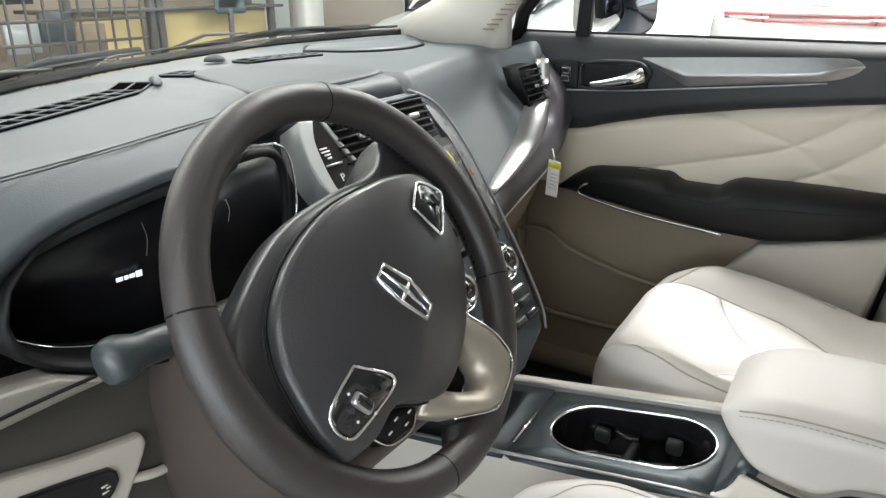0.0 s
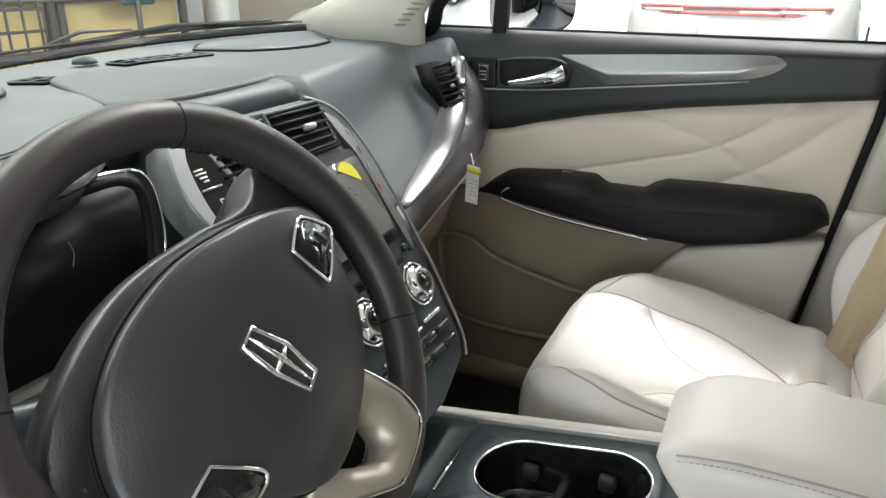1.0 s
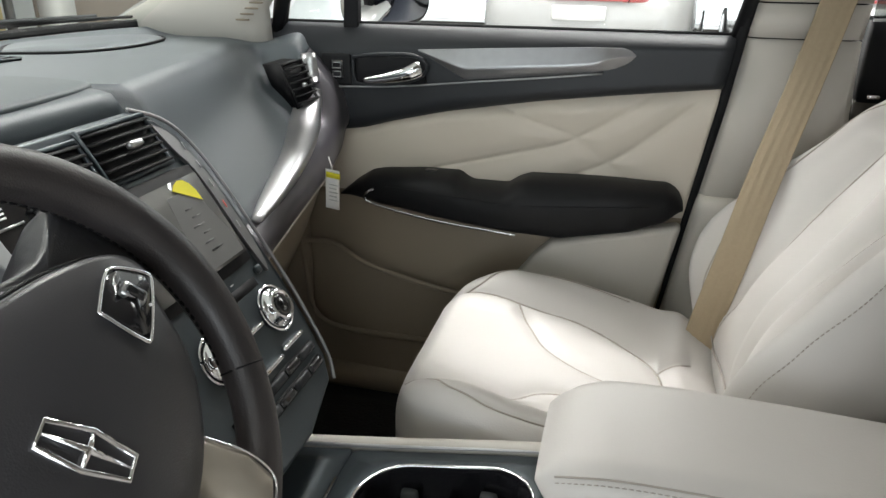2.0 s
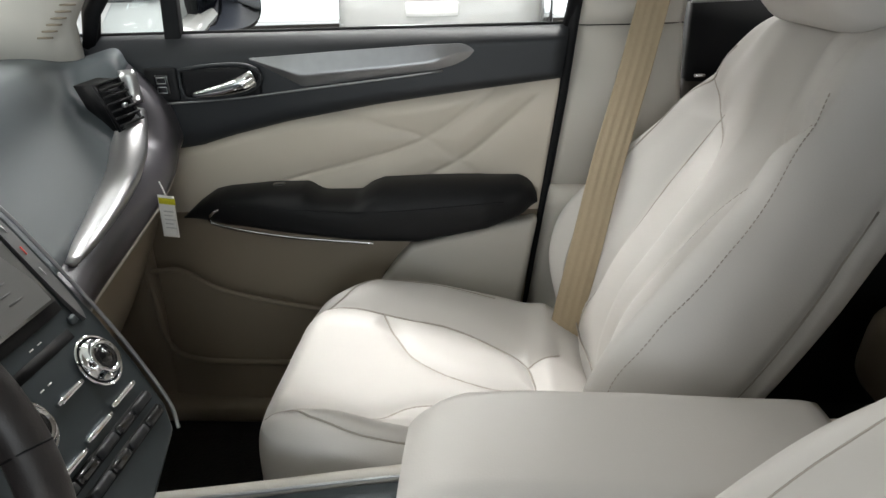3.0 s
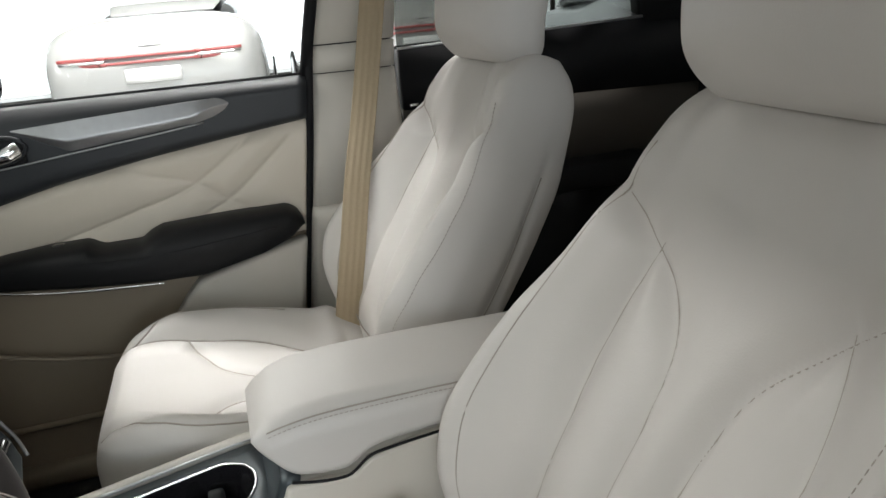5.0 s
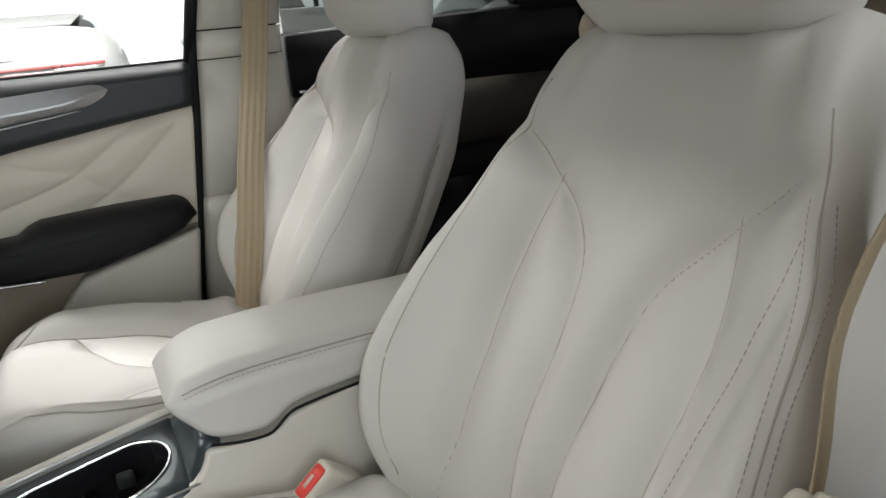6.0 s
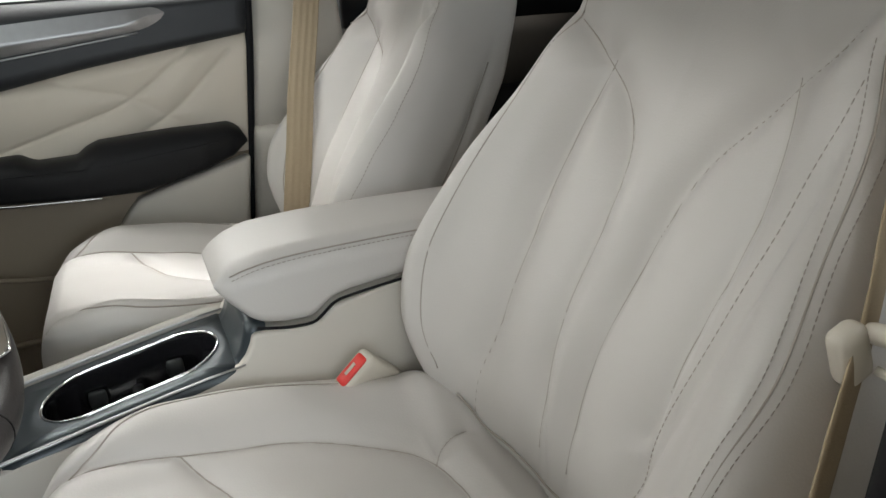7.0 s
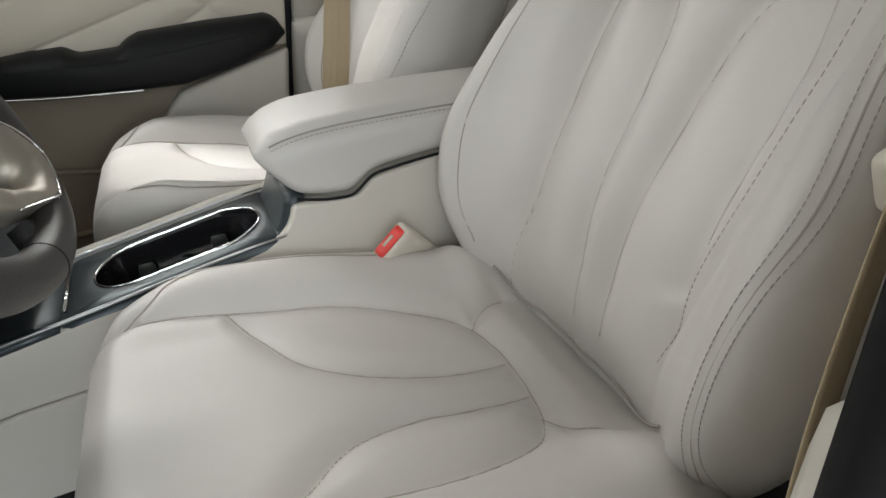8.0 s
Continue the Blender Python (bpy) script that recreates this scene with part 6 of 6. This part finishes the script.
for k, (lx, ly, sx, sy, watts) in enumerate(LAMPS):
    f = thing("ceiling_light", "long white ceiling light panel, lit", "ceiling light", "showroom ceiling lights")
    part("housing", move(rbox(sx + 0.08, sy + 0.08, 0.08, 0.01, (2, 2, 2)), Matrix.Translation((lx, ly, 3.64))), WALLPAINT, f)
    part("diffuser", move(rbox(sx, sy, 0.02, 0.005, (2, 2, 2)), Matrix.Translation((lx, ly, 3.585))), fixture_mat, f)
    part("hanger", tube([(lx, ly, 3.66), (lx, ly, 4.0)], 0.01, 6), SATIN, f)

# reception wall ahead of the car
counter = thing("counter", "ochre fronted counter with dark top", "counter")
for x0, x1 in ((3.3, 4.05), (4.3, 5.75)):
    part("front_panel", move(rbox(x1 - x0, 0.06, 0.72, 0.01, (2, 2, 2)), Matrix.Translation(((x0 + x1) / 2, 6.6, 0.58))), WALLYELLOW, counter)
part("top", move(rbox(3.0, 0.5, 0.04, 0.01, (2, 2, 2)), Matrix.Translation((4.5, 6.75, 0.96))), FRAMEDARK, counter)
part("base", move(rbox(2.6, 0.4, 0.2, 0.01, (2, 2, 2)), Matrix.Translation((4.5, 6.75, 0.1))), SHELF, counter)
for x in (3.25, 4.15, 4.25, 5.85):
    part("post", move(rbox(0.07, 0.08, 1.5, 0.008, (2, 2, 2)), Matrix.Translation((x, 6.58, 0.75))), FRAMEDARK, counter)
column = part("column", move(rbox(0.28, 0.28, 4.0, 0.01, (2, 2, 2)), Matrix.Translation((6.55, 6.6, 2.0))), WALLPAINT)
tagged(column, "square white column", "column", kind="structure")
part_wall = part("partition", move(rbox(2.6, 0.12, 2.4, 0.01, (2, 2, 2)), Matrix.Translation((8.2, 7.2, 1.2))), mat("taupe_wall_paint", (0.36, 0.30, 0.25), 0.7, var=0.06, scale=2, bump=0))
tagged(part_wall, "taupe painted partition", "partition", kind="structure")
yw = part("ochre_partition", move(rbox(4.4, 0.12, 2.4, 0.01, (2, 2, 2)), Matrix.Translation((4.3, 7.6, 1.2))), mat("brown_wall_paint", (0.26, 0.21, 0.16), 0.7, var=0.1, scale=2, bump=0))
tagged(yw, "brown painted partition", "partition", kind="structure")
rack = thing("wire_rack", "dark wire display rack with brochures", "rack")
for k in range(17):
    part("wire", tube([(1.2 + 0.15 * k, 6.0, 0.0), (1.2 + 0.15 * k, 6.0, 1.7)], 0.012, 5), FRAMEDARK, rack)
for k in range(9):
    part("shelf_wire", tube([(1.15, 6.0, 0.2 + 0.18 * k), (3.65, 6.0, 0.2 + 0.18 * k)], 0.014, 5), FRAMEDARK, rack)
for k in range(12):
    part("board", move(rbox(0.28, 0.05, 0.26, 0.006, (2, 2, 2)), Matrix.Translation((1.35 + 0.3 * (k % 7), 6.12, 0.75 + 0.33 * (k // 7) + 0.05 * (k % 3)))), (SHELF, SILVERPAINT, GREYPANEL)[k % 3], rack)
sign = part("hanging_sign", move(rbox(0.45, 0.04, 0.7, 0.05, (8, 2, 8)), Matrix.Translation((4.95, 6.3, 1.25))), mat("dark_teal_sign", (0.05, 0.08, 0.09), 0.4, bump=0))
tagged(sign, "dark teal standing sign panel by the counter", "sign")
part("stand", tube([(4.95, 6.3, 0.0), (4.95, 6.3, 0.95)], 0.03, 8), FRAMEDARK, sign)


# ---- parked cars ----
def make_car(label, paint, m):
    c = thing("parked_car", label, "car", "parked showroom cars")

    def sec(s, hw, zb, zt, p=4.0):
        out = []
        for a in np.linspace(0, 2 * math.pi, 40, endpoint=False):
            ca, sa = math.cos(a), math.sin(a)
            out.append((hw * math.copysign(abs(ca) ** (2 / p), ca), s, (zb + zt) / 2 + (zt - zb) / 2 * math.copysign(abs(sa) ** (2 / p), sa)))
        return out
    body = part("body", loft([sec(*r) for r in ((0.0, 0.70, 0.50, 0.86), (0.04, 0.80, 0.36, 1.00), (0.12, 0.87, 0.30, 1.14), (0.30, 0.91, 0.26, 1.27), (0.60, 0.925, 0.24, 1.30), (1.0, 0.93, 0.22, 1.24), (2.0, 0.93, 0.22, 1.06), (3.4, 0.93, 0.22, 0.99), (3.9, 0.925, 0.22, 0.95), (4.4, 0.90, 0.24, 0.86), (4.75, 0.80, 0.30, 0.76), (4.88, 0.62, 0.36, 0.66))]), paint, c)
    part("greenhouse", loft([sec(s, hw, 0.95, zt, 3.2) for s, hw, zt in ((0.90, 0.60, 1.10), (1.1, 0.66, 1.22), (1.4, 0.69, 1.36), (1.8, 0.70, 1.44), (2.4, 0.70, 1.45), (2.9, 0.69, 1.38), (3.4, 0.67, 1.16), (3.7, 0.62, 1.0))]), GLOSS, c, "dark tinted glasshouse")
    part("roof", loft([sec(s, hw, zt - 0.03, zt + 0.012, 2.6) for s, hw, zt in ((1.15, 0.48, 1.32), (1.5, 0.55, 1.41), (2.0, 0.57, 1.452), (2.5, 0.56, 1.45), (2.85, 0.50, 1.39))]), paint, c)
    for sg in (-1, 1):
        lamp = part("tail_lamp", merged(*[move(rbox(0.40, 0.06, 0.030, 0.008, (6, 3, 3)), Matrix.Translation((sg * 0.55, 0.055, 0.982 - dz)) @ Matrix.Rotation(sg * 0.16, 4, "Z")) for dz in (0, 0.052)]), REDLENS, c, "red tail lamp")
        part("lamp_bar", move(rbox(0.37, 0.05, 0.020, 0.003, (4, 2, 2)), Matrix.Translation((sg * 0.55, 0.040, 0.952)) @ Matrix.Rotation(sg * 0.16, 4, "Z")), CHROME, lamp)
        part("lamp_gap", move(rbox(0.012, 0.09, 0.085, 0.003, (2, 2, 2)), Matrix.Translation((sg * 0.42, 0.045, 0.952)) @ Matrix.Rotation(sg * 0.4, 4, "Y")), BLACK, lamp)
        for s in (0.95, 3.85):
            wl = part("wheel", move(loft([[(h, r * math.cos(a), r * math.sin(a)) for a in np.linspace(0, 6.2832, 28, endpoint=False)] for r, h in ((0.24, -0.10), (0.32, -0.10), (0.335, -0.07), (0.335, 0.07), (0.32, 0.10), (0.24, 0.10))], True, False), Matrix.Translation((sg * 0.84, s, 0.335))), RUBBER, c)
            part("rim", move(loft([[(h * sg, r * math.cos(a), r * math.sin(a)) for a in np.linspace(0, 6.2832, 28, endpoint=False)] for r, h in ((0.245, 0.10), (0.22, 0.075), (0.10, 0.06), (0.01, 0.075))]), Matrix.Translation((sg * 0.84, s, 0.335))), SATIN, wl)
    part("light_bar", merged(*[move(rbox(0.72, 0.05, 0.024, 0.008, (10, 3, 3)), Matrix.Translation((0, 0.020, z))) for z in (0.982, 0.932)]), REDLENS, c, "red light bar across the boot lid")
    part("boot_line", tube([(-0.62, 0.10, 1.045), (0, 0.07, 1.05), (0.62, 0.10, 1.045)], 0.006, 6), BLACK, c)
    part("bumper_line", tube(cr([(-0.83, 0.06, 0.70), (-0.5, 0.005, 0.69), (0, -0.005, 0.69), (0.5, 0.005, 0.69), (0.83, 0.06, 0.70)], 24), 0.006, 6), SATIN, c)
    part("plate_recess", move(rbox(0.46, 0.03, 0.12, 0.01, (3, 2, 3)), Matrix.Translation((0, 0.0, 0.82))), WHITE_INK, c)
    c.matrix_world = m
    return c


white_car = make_car("white sedan with red tail lamps, parked", PAINT, pose(5.8, 0.64, 0, 0, 0, -96))
copy_thing(white_car, pose(6.4, -1.95, 0, 0, 0, -90))
grey_car = make_car("silver sedan parked beyond the windshield", SILVERPAINT, pose(8.9, 4.5, 0, 0, 0, 105))
copy_thing(grey_car, pose(5.0, -4.6, 0, 0, 0, -100))
